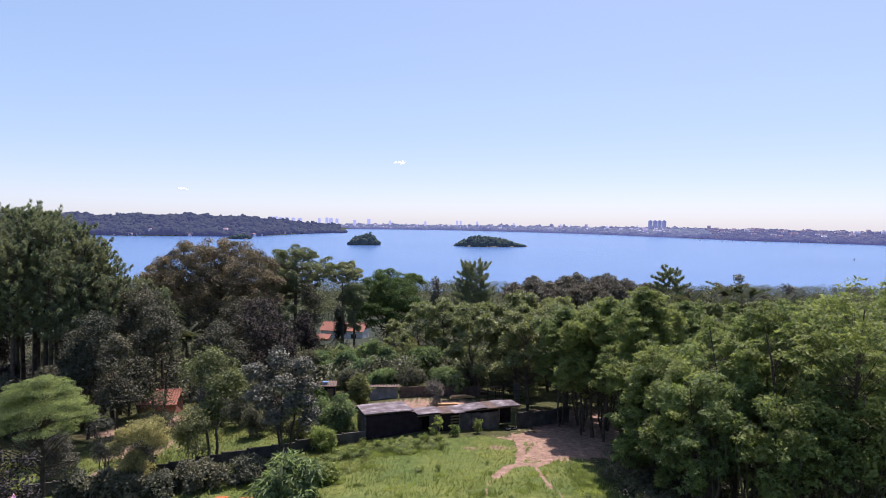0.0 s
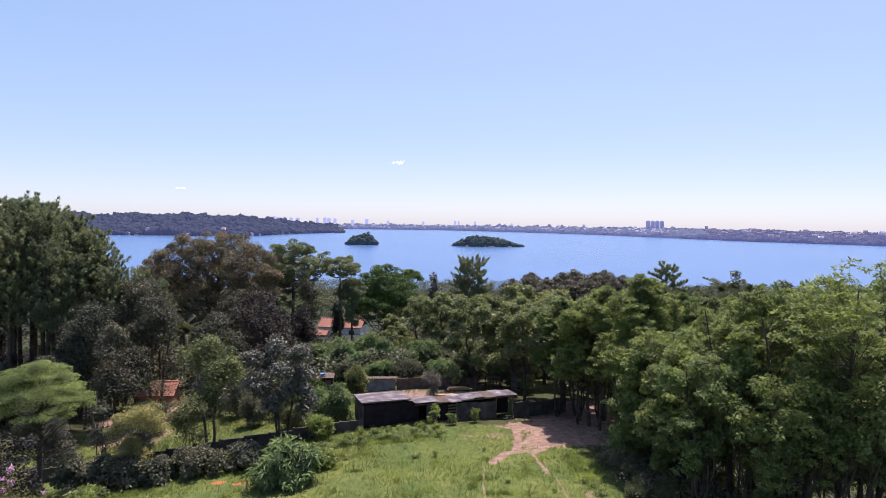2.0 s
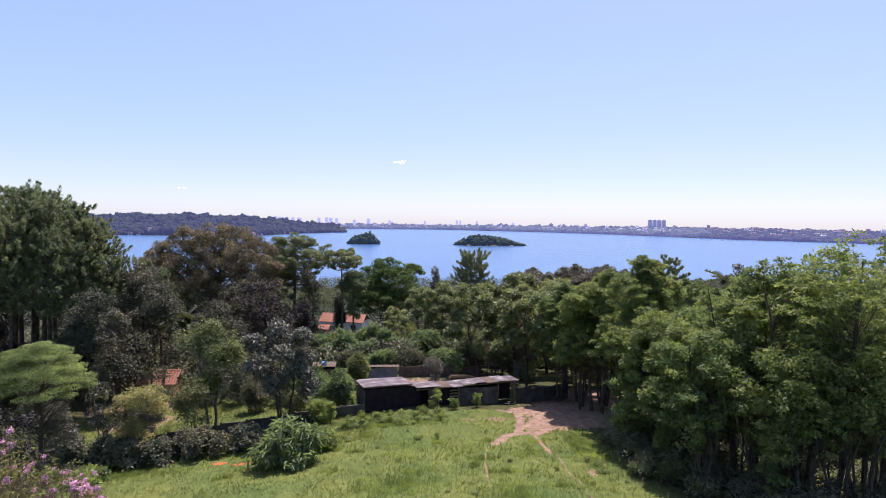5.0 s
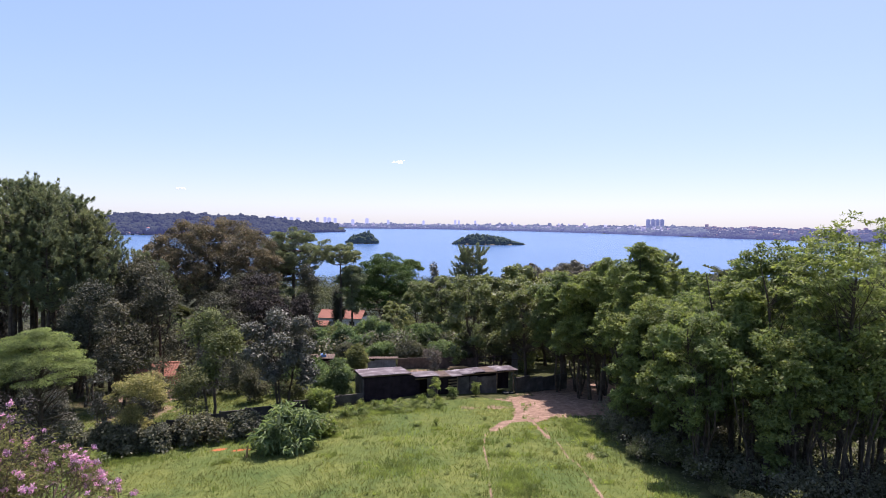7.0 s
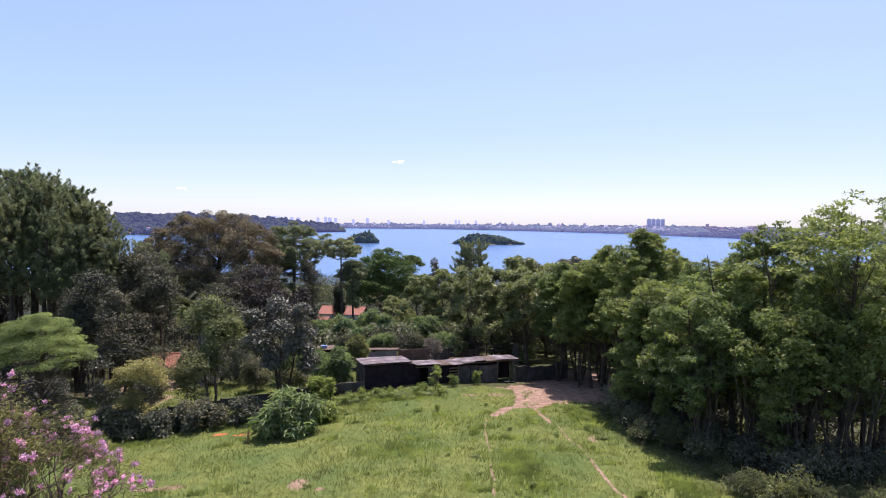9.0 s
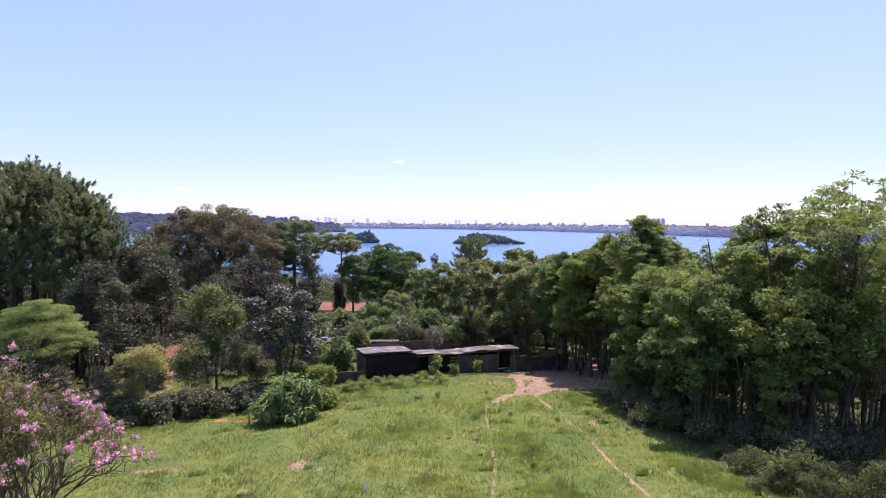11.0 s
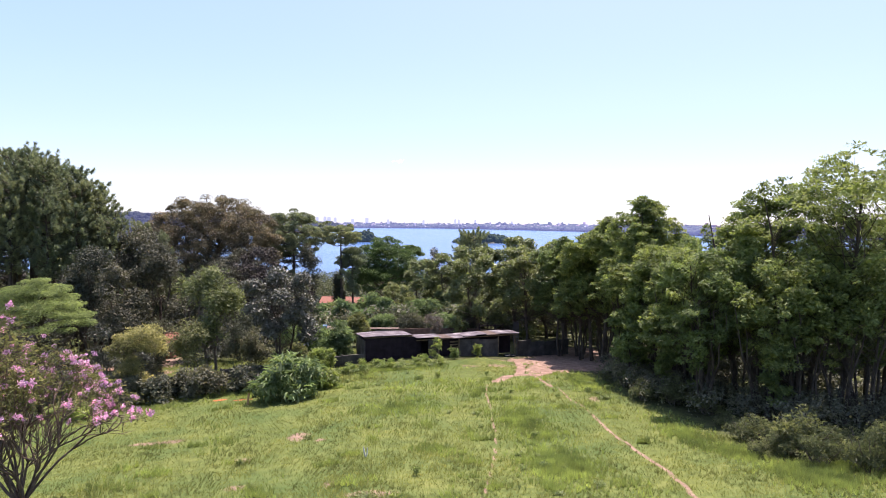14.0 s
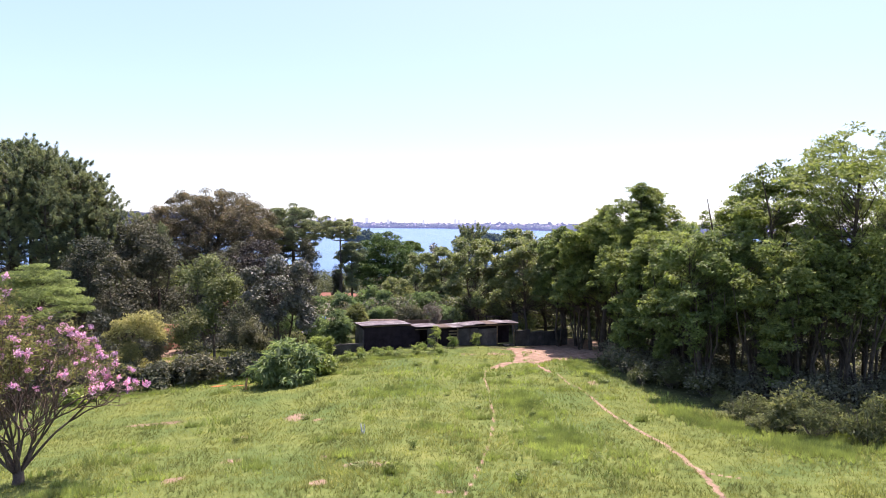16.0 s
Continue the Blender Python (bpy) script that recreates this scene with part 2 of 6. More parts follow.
PATCHES = [(8.0, 44.7, 1.3, 1.1, 1), (10.6, 46.6, 2.8, 2.3, 1), (9.6, 49.6, 3.0, 1.5, 1), (9.2, 33.8, 0.3, 0.7, 0.5), 
           (-6.6, 27.9, 0.5, 0.7, 0.58), (-5.4, 26.9, 0.25, 0.25, 0.62), (-8.2, 24.4, 0.35, 0.3, 0.6), (-7.0, 20.1, 0.35, 0.3, 0.6), (-8.0, 18.0, 0.4, 0.3, 0.6), (-3.6, 19.6, 0.3, 0.3, 0.55),
           (-13.9, 28.7, 1.4, 0.3, 0.55), (-1.9, 18.2, 0.9, 0.4, 0.5), (-3.2, 16.4, 0.25, 0.3, 0.65), (-14.5, 38.6, 0.55, 0.3, 0.6), (-12.8, 38.2, 0.7, 0.25, 0.58), (0.4, 15.2, 0.3, 0.2, 0.6),
           (12.5, 51.5, 3.5, 3, 1), (0.0, 61.0, 6, 4.0, 0.62), (14, 58, 4, 4, 1), (2.6, 46.6, 1.0, 0.4, 0.45), (4.9, 46.9, 0.9, 0.5, 0.5), (-27, 52, 3, 3, 0.6), (-30, 60, 4, 4, 0.8), (-26, 46, 1.5, 1.2, 0.55)]


def worn(x, y):
    """How bare the earth is at x, y: 1 in the middle of a path or patch, 0 away from all."""
    x, y = np.asarray(x, float), np.asarray(y, float)
    d = np.zeros_like(x)
    for half, bare, line in PATHS:
        for (ax, ay), (bx, by) in zip(line, line[1:]):
            s = np.clip(((x - ax) * (bx - ax) + (y - ay) * (by - ay)) / ((bx - ax) ** 2 + (by - ay) ** 2), 0, 1)
            d = np.maximum(d, bare * np.clip(1.5 - np.hypot(x - ax - s * (bx - ax), y - ay - s * (by - ay)) / half * 0.75, 0, 1))
    for cx, cy, rx, ry, bare in PATCHES:
        d = np.maximum(d, bare * np.clip(1.6 - 0.9 * np.hypot((x - cx) / rx, (y - cy) / ry) + 0.8 * wobble(x + cx, y, 0.28), 0, 1))
    return d


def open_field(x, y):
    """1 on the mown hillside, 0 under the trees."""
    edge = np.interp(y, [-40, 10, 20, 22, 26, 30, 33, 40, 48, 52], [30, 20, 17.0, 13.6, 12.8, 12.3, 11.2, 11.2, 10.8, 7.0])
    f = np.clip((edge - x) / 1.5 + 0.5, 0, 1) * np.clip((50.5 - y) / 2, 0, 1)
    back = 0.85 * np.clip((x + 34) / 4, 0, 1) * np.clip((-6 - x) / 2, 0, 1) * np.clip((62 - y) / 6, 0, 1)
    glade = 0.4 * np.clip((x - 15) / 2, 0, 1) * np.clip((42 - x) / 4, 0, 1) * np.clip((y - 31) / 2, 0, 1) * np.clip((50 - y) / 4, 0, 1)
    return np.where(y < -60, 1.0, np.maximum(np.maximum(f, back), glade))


def mesh_of(name, verts, faces, material, smooth=False):
    """A mesh from an (n, 3) array and a list of (m, k) index arrays."""
    me = bpy.data.meshes.new(name)
    verts = np.asarray(verts, np.float32)
    me.vertices.add(len(verts))
    me.vertices.foreach_set("co", verts.ravel())
    loops = np.concatenate([f.ravel() for f in faces]).astype(np.int32)
    sizes = np.concatenate([np.full(len(f), f.shape[1]) for f in faces])
    me.loops.add(len(loops))
    me.loops.foreach_set("vertex_index", loops)
    me.polygons.add(len(sizes))
    me.polygons.foreach_set("loop_start", np.r_[0, np.cumsum(sizes)[:-1]].astype(np.int32))
    if smooth:
        me.polygons.foreach_set("use_smooth", np.ones(len(sizes), bool))
    me.update(calc_edges=True)
    me.materials.append(material)
    return me


def part(name, me, parent=None, label=""):
    ob = new(name, me)
    if parent is not None:
        ob.parent = parent
    return tagged(ob, label)


def grid_faces(nx, ny):
    i = (np.arange(ny - 1)[:, None] * nx + np.arange(nx - 1)[None, :]).ravel()
    return np.stack([i, i + 1, i + nx + 1, i + nx], 1)


def ground_material():
    m, nt, b, out = shader("grassy_earth")
    at = nt.nodes.new("ShaderNodeAttribute")
    at.attribute_name = "worn"
    big, mid, fine = put_noise(nt, 0.25, 4), put_noise(nt, 2.2, 5), put_noise(nt, 22, 4)
    grass = put_ramp(nt, mid, [(0.3, (0.064, 0.086, 0.026)), (0.55, (0.110, 0.136, 0.042)), (0.75, (0.152, 0.168, 0.062))])
    grass = put_mix(nt, 1.0, grass, put_ramp(nt, big, [(0.35, (0.75, 0.85, 0.8)), (0.65, (1.2, 1.1, 1.0))]), "MULTIPLY")
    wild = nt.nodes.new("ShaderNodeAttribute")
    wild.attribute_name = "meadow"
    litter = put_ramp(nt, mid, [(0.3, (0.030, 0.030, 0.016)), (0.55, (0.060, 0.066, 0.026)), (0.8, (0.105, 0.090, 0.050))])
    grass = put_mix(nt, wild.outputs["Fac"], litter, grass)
    ruddy = nt.nodes.new("ShaderNodeAttribute")
    ruddy.attribute_name = "ruddy"
    earth = put_ramp(nt, mid, [(0.3, (0.155, 0.096, 0.074)), (0.6, (0.285, 0.188, 0.144)), (0.8, (0.38, 0.268, 0.212))])
    earth = put_mix(nt, ruddy.outputs["Fac"], earth, (0.42, 0.125, 0.055))
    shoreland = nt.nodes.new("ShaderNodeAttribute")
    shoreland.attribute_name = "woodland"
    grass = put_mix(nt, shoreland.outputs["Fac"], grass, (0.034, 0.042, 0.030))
    add = nt.nodes.new("ShaderNodeMath")
    add.operation = "MULTIPLY_ADD"
    nt.links.new(fine, add.inputs[0])
    add.inputs[1].default_value = 0.9
    nt.links.new(at.outputs["Fac"], add.inputs[2])
    edge = put_ramp(nt, add.outputs[0], [(0.80, (0, 0, 0)), (1.0, (1, 1, 1))])
    col = put_mix(nt, edge, grass, earth)
    col = put_mix(nt, 0.7, col, put_ramp(nt, fine, [(0.3, (0.62, 0.62, 0.62)), (0.7, (1.2, 1.2, 1.2))]), "MULTIPLY")
    nt.links.new(col, b.inputs["Base Color"])
    b.inputs["Roughness"].default_value, b.inputs["Specular IOR Level"].default_value = 0.95, 0.1
    put_bump(nt, b, fine, 0.45, 0.04)
    return m


def build_ground():
    out = lambda a, b, n: a * (b / a) ** (np.arange(1, n + 1) / n)
    xs = np.r_[-(out(32, 4900, 55)[::-1]), np.arange(-32, 20, 0.17), out(20, 4900, 60)]
    ys = np.r_[-(out(8, 4900, 35)[::-1]), np.arange(-8, 12, 1.0), np.arange(12, 52, 0.17), out(52, 4900, 150)]
    gx, gy = np.meshgrid(xs, ys)
    v = np.stack([gx.ravel(), gy.ravel(), ground_z(gx, gy).ravel()], 1)
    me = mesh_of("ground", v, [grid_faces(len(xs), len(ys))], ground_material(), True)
    a = me.attributes.new("worn", "FLOAT", "POINT")
    a.data.foreach_set("value", worn(gx.ravel(), gy.ravel()).astype(np.float32))
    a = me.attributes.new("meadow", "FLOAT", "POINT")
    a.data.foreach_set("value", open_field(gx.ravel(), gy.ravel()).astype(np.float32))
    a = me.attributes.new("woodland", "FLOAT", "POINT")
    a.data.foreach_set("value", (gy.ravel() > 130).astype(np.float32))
    a = me.attributes.new("ruddy", "FLOAT", "POINT")
    a.data.foreach_set("value", (np.hypot((gx.ravel() + 13.5) / 2.4, (gy.ravel() - 38.5) / 1.2) < 1).astype(np.float32))
    return tagged(new("ground", me), "grassy hillside with worn red earth paths, falling to a lake", "ground", kind="structure")


build_ground()


def water_material():
    m, nt, b, out = shader("lake_water")
    n = put_noise(nt, 0.004, 4)
    nt.links.new(put_ramp(nt, n, [(0.3, (0.042, 0.108, 0.265)), (0.7, (0.058, 0.134, 0.31))]), b.inputs["Base Color"])
    b.inputs["Roughness"].default_value, b.inputs["IOR"].default_value = 0.25, 1.33
    put_bump(nt, b, put_noise(nt, 0.35, 5), 0.5, 0.25)
    return m


def build_water():
    xs, ys = np.linspace(-4900, 4900, 30), np.linspace(380, 4900, 30)
    gx, gy = np.meshgrid(xs, ys)
    v = np.stack([gx.ravel(), gy.ravel(), np.full(gx.size, LAKE)], 1)
    tagged(new("water", mesh_of("water", v, [grid_faces(30, 30)], water_material())), "wide calm blue lake between wooded shores", "lake", kind="structure")


build_water()

# ---- foliage ----
LEAF = (np.array([(0, 0, 0), (0.45, 0.3, 0.1), (1, 0, -0.05), (0.45, -0.3, 0.1)]), [np.array([(0, 1, 2), (0, 2, 3)])])
LONG = (np.array([(0, 0, 0), (0.35, 0.15, 0.16), (1, 0, -0.12), (0.35, -0.15, 0.16)]), [np.array([(0, 1, 2), (0, 2, 3)])])


def frond_shape(pairs, wide, droop):
    v, f = [], []
    for i in range(pairs):
        s = (i + 0.6) / pairs
        for side in (-1, 1):
            k = len(v)
            v += [(s - 0.06, 0, -droop * s * s), (s + 0.10, side * wide * (1 - 0.5 * s), -droop * s * s + 0.05), (s + 0.10, 0, -droop * (s + .1) ** 2)]
            f.append((k, k + 1, k + 2))
    return np.array(v), [np.array(f)]


SPRAY = (np.array([(s + d, side * w * 0.36 * (1.1 - 0.6 * s), 0.06 * w - 0.25 * s * s) for s in (0.1, 0.4, 0.7) for side in (-1, 1) for d, w in ((-0.12, 0), (0.10, 1), (0.30, 0))]), [np.arange(18).reshape(6, 3)])
FAN = frond_shape(9, 0.26, 0.55)


def tuft_shape(n, spread, thin):
    v, f = [], []
    for i in range(n):
        a = 2 * math.pi * i / n
        k = len(v)
        c, s = math.cos(a), math.sin(a)
        v += [(0, -thin * s, thin * c), (0, thin * s, -thin * c), (1 - 0.2 * (i % 2), spread * c, spread * s)]
        f.append((k, k + 1, k + 2))
    return np.array(v), [np.array(f)]


TUFT = tuft_shape(6, 0.5, 0.09)
BLADES = tuft_shape(5, 0.55, 0.06)


def scatter(shape, at, axis, normal, size):
    """Copies of a small shape: its x along axis, its z near normal. Returns vertices and face arrays."""
    tv, tf = shape
    x = axis / np.maximum(np.linalg.norm(axis, axis=1, keepdims=True), 1e-6)
    y = np.cross(normal, x)
    y /= np.maximum(np.linalg.norm(y, axis=1, keepdims=True), 1e-6)
    z = np.cross(x, y)
    s = np.asarray(size)[:, None, None]
    v = at[:, None] + s * (tv[None, :, 0:1] * x[:, None] + tv[None, :, 1:2] * y[:, None] + tv[None, :, 2:3] * z[:, None])
    k = (np.arange(len(at)) * len(tv))[:, None, None]
    return v.reshape(-1, 3), [(f[None] + k).reshape(-1, f.shape[1]) for f in tf]


def joined(bits):
    vs, fs, n = [], [], 0
    for v, f in bits:
        vs.append(v)
        fs += [a + n for a in f]
        n += len(v)
    return np.concatenate(vs), fs


def tube(points, radii, sides=6):
    """A tapered tube along points."""
    p = np.asarray(points, float)
    r = np.asarray(radii, float)
    d = np.gradient(p, axis=0)
    d /= np.maximum(np.linalg.norm(d, axis=1, keepdims=True), 1e-6)
    ref = np.where(np.abs(d[:, 2:3]) > 0.9, [[1.0, 0, 0]], [[0, 0, 1.0]])
    a = np.cross(d, ref)
    a /= np.linalg.norm(a, axis=1, keepdims=True)
    b = np.cross(d, a)
    ang = np.arange(sides) * 2 * math.pi / sides
    v = p[:, None] + r[:, None, None] * (np.cos(ang)[None, :, None] * a[:, None] + np.sin(ang)[None, :, None] * b[:, None])
    i = (np.arange(len(p) - 1)[:, None] * sides + np.arange(sides)[None]).ravel()
    j = (np.arange(len(p) - 1)[:, None] * sides + (np.arange(sides)[None] + 1) % sides).ravel()
    return v.reshape(-1, 3), [np.stack([i, j, j + sides, i + sides], 1)]


def leaves(g, centres, radii, per, size, shape, up=0.4, flat=1.0, shell=0.5, drop=0.0):
    """Leaves in a clump about each centre, thicker towards the clump's outside and top."""
    n = len(centres)
    c = np.repeat(centres, per, 0)
    r = np.repeat(radii, per)[:, None]
    d = g.normal(size=(n * per, 3))
    d[:, 2] = np.where((d[:, 2] < 0) & (g.random(n * per) < 0.5), -d[:, 2], d[:, 2])
    d /= np.linalg.norm(d, axis=1, keepdims=True)
    at = c + d * r * (shell + (1 - shell) * g.random((n * per, 1)) ** 0.6) * np.array([1, 1, flat])
    axis = 0.45 * d + 0.8 * g.normal(size=d.shape) * np.array([1, 1, 0.7])
    axis[:, 2] -= drop
    normal = d + np.array([0, 0, up]) + 0.33 * g.normal(size=d.shape)
    return scatter(shape, at, axis, normal, size * g.uniform(0.65, 1.3, n * per))


def limbs(g, trunk, centres, thick, sides=4, sag=0.12):
    """Tapered limbs from a trunk line to the clumps of a crown."""
    bits = []
    tz = trunk[:, 2]
    for c in centres:
        reach = np.hypot(*(c[:2] - trunk[-1, :2]))
        start = np.clip(c[2] - reach * g.uniform(0.6, 1.2) - 0.4, tz[0] + g.uniform(0.25, 0.4) * (tz[-1] - tz[0]), tz[0] + g.uniform(0.75, 1.0) * (tz[-1] - tz[0]))
        a = np.array([np.interp(start, tz, trunk[:, k]) for k in range(3)])
        m = 0.5 * (a + c) + g.normal(size=3) * 0.13 * np.linalg.norm(c - a) - np.array([0, 0, sag * reach])
        w = thick * (0.35 + 0.65 * (1 - (start - tz[0]) / max(tz[-1] - tz[0], 0.1))) * g.uniform(0.5, 1)
        bits.append(tube([a, 0.6 * a + 0.4 * m, m, 0.5 * (m + c), c], np.array([1, 0.8, 0.6, 0.4, 0.15]) * w, sides))
    return bits


def envelope(g, form, n):
    """Clump places in a crown that spans -1..1 across and 0..1 in height."""
    a = g.uniform(0, 2 * math.pi, n)
    if form == "flat":
        r = np.sqrt(g.uniform(0, 1, n))
        h = (1 - 0.75 * r ** 2) * g.uniform(0.75, 1.0, n)
    elif form == "lobes":
        # well parted rounded masses of leaves, with dark gaps between
        k = 16
        la = np.arange(k) * 2.4 + g.uniform(0, 6)
        lh = np.r_[0.8, 0.1 + 0.78 * (np.arange(1, k) - 0.5) / k]
        lr = np.r_[0.06, g.uniform(0.5, 0.78, k - 1)] * np.sqrt(np.clip(1.08 - ((lh - 0.3) / 0.8) ** 2, 0.1, 1))
        which = g.integers(0, k, n)
        d = g.normal(size=(n, 3))
        d /= np.linalg.norm(d, axis=1, keepdims=True)
        d[:, 2] = np.abs(d[:, 2]) - 0.15
        size = g.uniform(0.18, 0.28, k)[which] * g.uniform(0.5, 1.0, n)
        h = lh[which] + d[:, 2] * size * 0.5
        return np.stack([(lr * np.cos(la))[which] + d[:, 0] * size, (lr * np.sin(la))[which] + d[:, 1] * size, (h - h.min()) / (h.max() - h.min())], 1)
    elif form == "canopy":
        r = np.sqrt(g.uniform(0, 1, n))
        h = (1 - 0.38 * r ** 3) * g.uniform(0.1, 1.0, n) ** 0.62
    elif form == "bowl":
        r = g.uniform(0.0, 1, n) ** 0.5
        h = np.clip(np.sqrt(1 - 0.8 * r ** 2) * g.uniform(0.45, 1.0, n), 0, 1)
    else:
        # several uneven lobes, each with clumps over its outside
        k = 9
        la = np.arange(k) * 2.4 + g.uniform(0, 6)
        lh = np.r_[0.72, g.uniform(0.04, 0.75, k - 1)]
        lr = np.r_[0.1, g.uniform(0.35, 0.72, k - 1)] * np.sqrt(np.clip(1.05 - ((lh - 0.35) / 0.75) ** 2, 0.1, 1))
        which = g.integers(0, k, n)
        d = g.normal(size=(n, 3))
        d /= np.linalg.norm(d, axis=1, keepdims=True)
        d[:, 2] = np.where(d[:, 2] < -0.4, -d[:, 2], d[:, 2])
        size = g.uniform(0.26, 0.44, k)[which] * g.uniform(0.55, 1.0, n)
        px = (lr * np.cos(la))[which] + d[:, 0] * size
        py = (lr * np.sin(la))[which] + d[:, 1] * size
        h = lh[which] + d[:, 2] * size * 0.62
        return np.stack([px, py, (h - h.min()) / (h.max() - h.min())], 1)
    return np.stack([r * np.cos(a), r * np.sin(a), h], 1)


def make_tree(name, label, category, x, y, top, half, low, leaf, bark, form="dome", clumps=60, clump=0.9, per=60, size=0.25, shape=LEAF,
              trunk=0.16, stems=1, seed=1, deep=None, group="", up=0.4, flat=0.8, shell=0.7, drop=0.0, splay=0.3, base=None, dense=1.7, tall=0.68):
    """A tree of limbs and leaf clumps at x, y, its crown from the heights low to top and half metres wide on either side."""
    g = np.random.default_rng(seed)
    z0 = float(ground_z(x, y)) if base is None else base
    root = new(name)
    root.location = (x, y, z0 - 0.05)
    high, lo = top - z0, max(low - z0, 0.1)
    deep = deep or half
    e = envelope(g, form, clumps)
    rad = clump * g.uniform(0.65, 1.25, clumps)
    c = np.stack([e[:, 0] * max(half - clump * 0.7, 0.1), e[:, 1] * max(deep - clump * 0.7, 0.1), lo + clump * 0.5 + e[:, 2] * max(high - lo - clump * flat * 1.3, 0.1)], 1)
    wood = []
    for s in range(stems):
        a = 2 * math.pi * (s + g.random() * 0.6) / stems
        foot = np.array([math.cos(a), math.sin(a), 0]) * (0.12 * half if stems > 1 else 0)
        tip = foot * (1 + 4 * splay * (stems > 1)) + np.array([*g.normal(size=2) * 0.05 * high, lo + (high - lo) * tall])
        line = np.array([foot + (tip - foot) * k + np.array([*g.normal(size=2) * 0.012 * high * (0 < k < 1), 0]) for k in np.linspace(0, 1, 7)])
        th = trunk / math.sqrt(stems)
        wood.append(tube(line, th * np.array([1.35, 1.0, 0.9, 0.78, 0.62, 0.45, 0.2]), 7))
        wood += limbs(g, line, c[s::stems * max(1, clumps // 100)], th * 0.38)
    part("trunk", mesh_of("trunk", *joined(wood), bark, True), root)
    # larger inner leaves added to block light, so the crown's gaps read dark
    inner = leaves(g, c, rad * 0.55, max(3, per // 10), size * dense, shape, up, flat, 0.1)
    part("crown", mesh_of("crown", *joined([leaves(g, c, rad, per, size, shape, up, flat, shell, drop), inner]), leaf), root)
    return tagged(root, label, category, group)


def make_pine(x, y, top, half, low, seed, leaf, bark, branches=60, tuft=0.42, trunk=0.22, curl=0.35, label="", name="pine", group="", form="round", plume=0.8):
    """A conifer whose branches end in upright plumes of needles."""
    g = np.random.default_rng(seed)
    z0 = float(ground_z(x, y))
    root = new(name)
    root.location = (x, y, z0 - 0.05)
    high, lo = top - z0 - plume - 0.12 * half, low - z0
    line = np.array([[0.015 * high * math.sin(k * 2.1 + seed) * k, 0.015 * high * math.cos(k * 1.7 + seed) * k, high * k] for k in np.linspace(0, 1, 8)])
    wood = [tube(line, trunk * np.array([1.3, 1.0, 0.9, 0.8, 0.66, 0.5, 0.3, 0.08]), 7)]
    at, out = [], []
    for k in range(branches):
        h = (k + g.random()) / branches
        a = k * 2.4 + g.normal() * 0.4
        if form == "flat":
            wide, up = 0.35 + 0.65 * h, g.uniform(0.25, 0.5) * (1.25 - h)
        else:
            wide, up = 0.2 + 0.8 * math.sqrt(max(1 - ((h - 0.32) / 0.72) ** 2, 0)), g.uniform(-0.1, 0.2) + 0.22 * h
        reach = half * wide * g.uniform(0.7, 1.1)
        z = lo + (high - lo) * h * (0.8 if form == "flat" else 1.0)
        s = np.array([np.interp(z, line[:, 2], line[:, 0]), np.interp(z, line[:, 2], line[:, 1]), z])
        d = np.array([math.cos(a), math.sin(a), 0])
        run = lambda q: s + d * reach * q + np.array([0, 0, reach * (up * q + curl * q * q)])
        wood.append(tube([run(q) for q in (0, 0.33, 0.66, 1.0)], trunk * 0.24 * np.array([1, 0.75, 0.5, 0.2]), 4))
        side = np.cross(d, [0, 0, 1])
        for q in np.linspace(0.3, 1.0, max(2, int(reach * 1.4))):
            for w in ((0,) if q > 0.9 else (-1.3, 1.3)):
                at.append(run(q) + side * (w * reach * 0.24 * (1.25 - q) + 0.1 * g.normal()))
                out.append(d * 0.55 + side * 0.3 * w + np.array([0, 0, 0.9]) + 0.2 * g.normal(size=3))
    at, out = np.array(at), np.array(out)
    out /= np.linalg.norm(out, axis=1, keepdims=True)
    per = 30
    s = g.random(len(at) * per)[:, None]
    stem = np.repeat(out, per, 0)
    big = np.repeat(plume * g.uniform(0.7, 1.2, len(at)), per)[:, None]
    c = np.repeat(at, per, 0) + stem * s * big + g.normal(size=(len(s), 3)) * big * 0.13 * (1.15 - 0.75 * s)
    axis = stem * 1.0 + 0.6 * g.normal(size=c.shape)
    part("trunk", mesh_of("trunk", *joined(wood), bark, True), root)
    part("crown", mesh_of("crown", *scatter(TUFT, c, axis, g.normal(size=c.shape), tuft * g.uniform(0.7, 1.3, len(c))), leaf), root)
    return tagged(root, label, "tree", group)


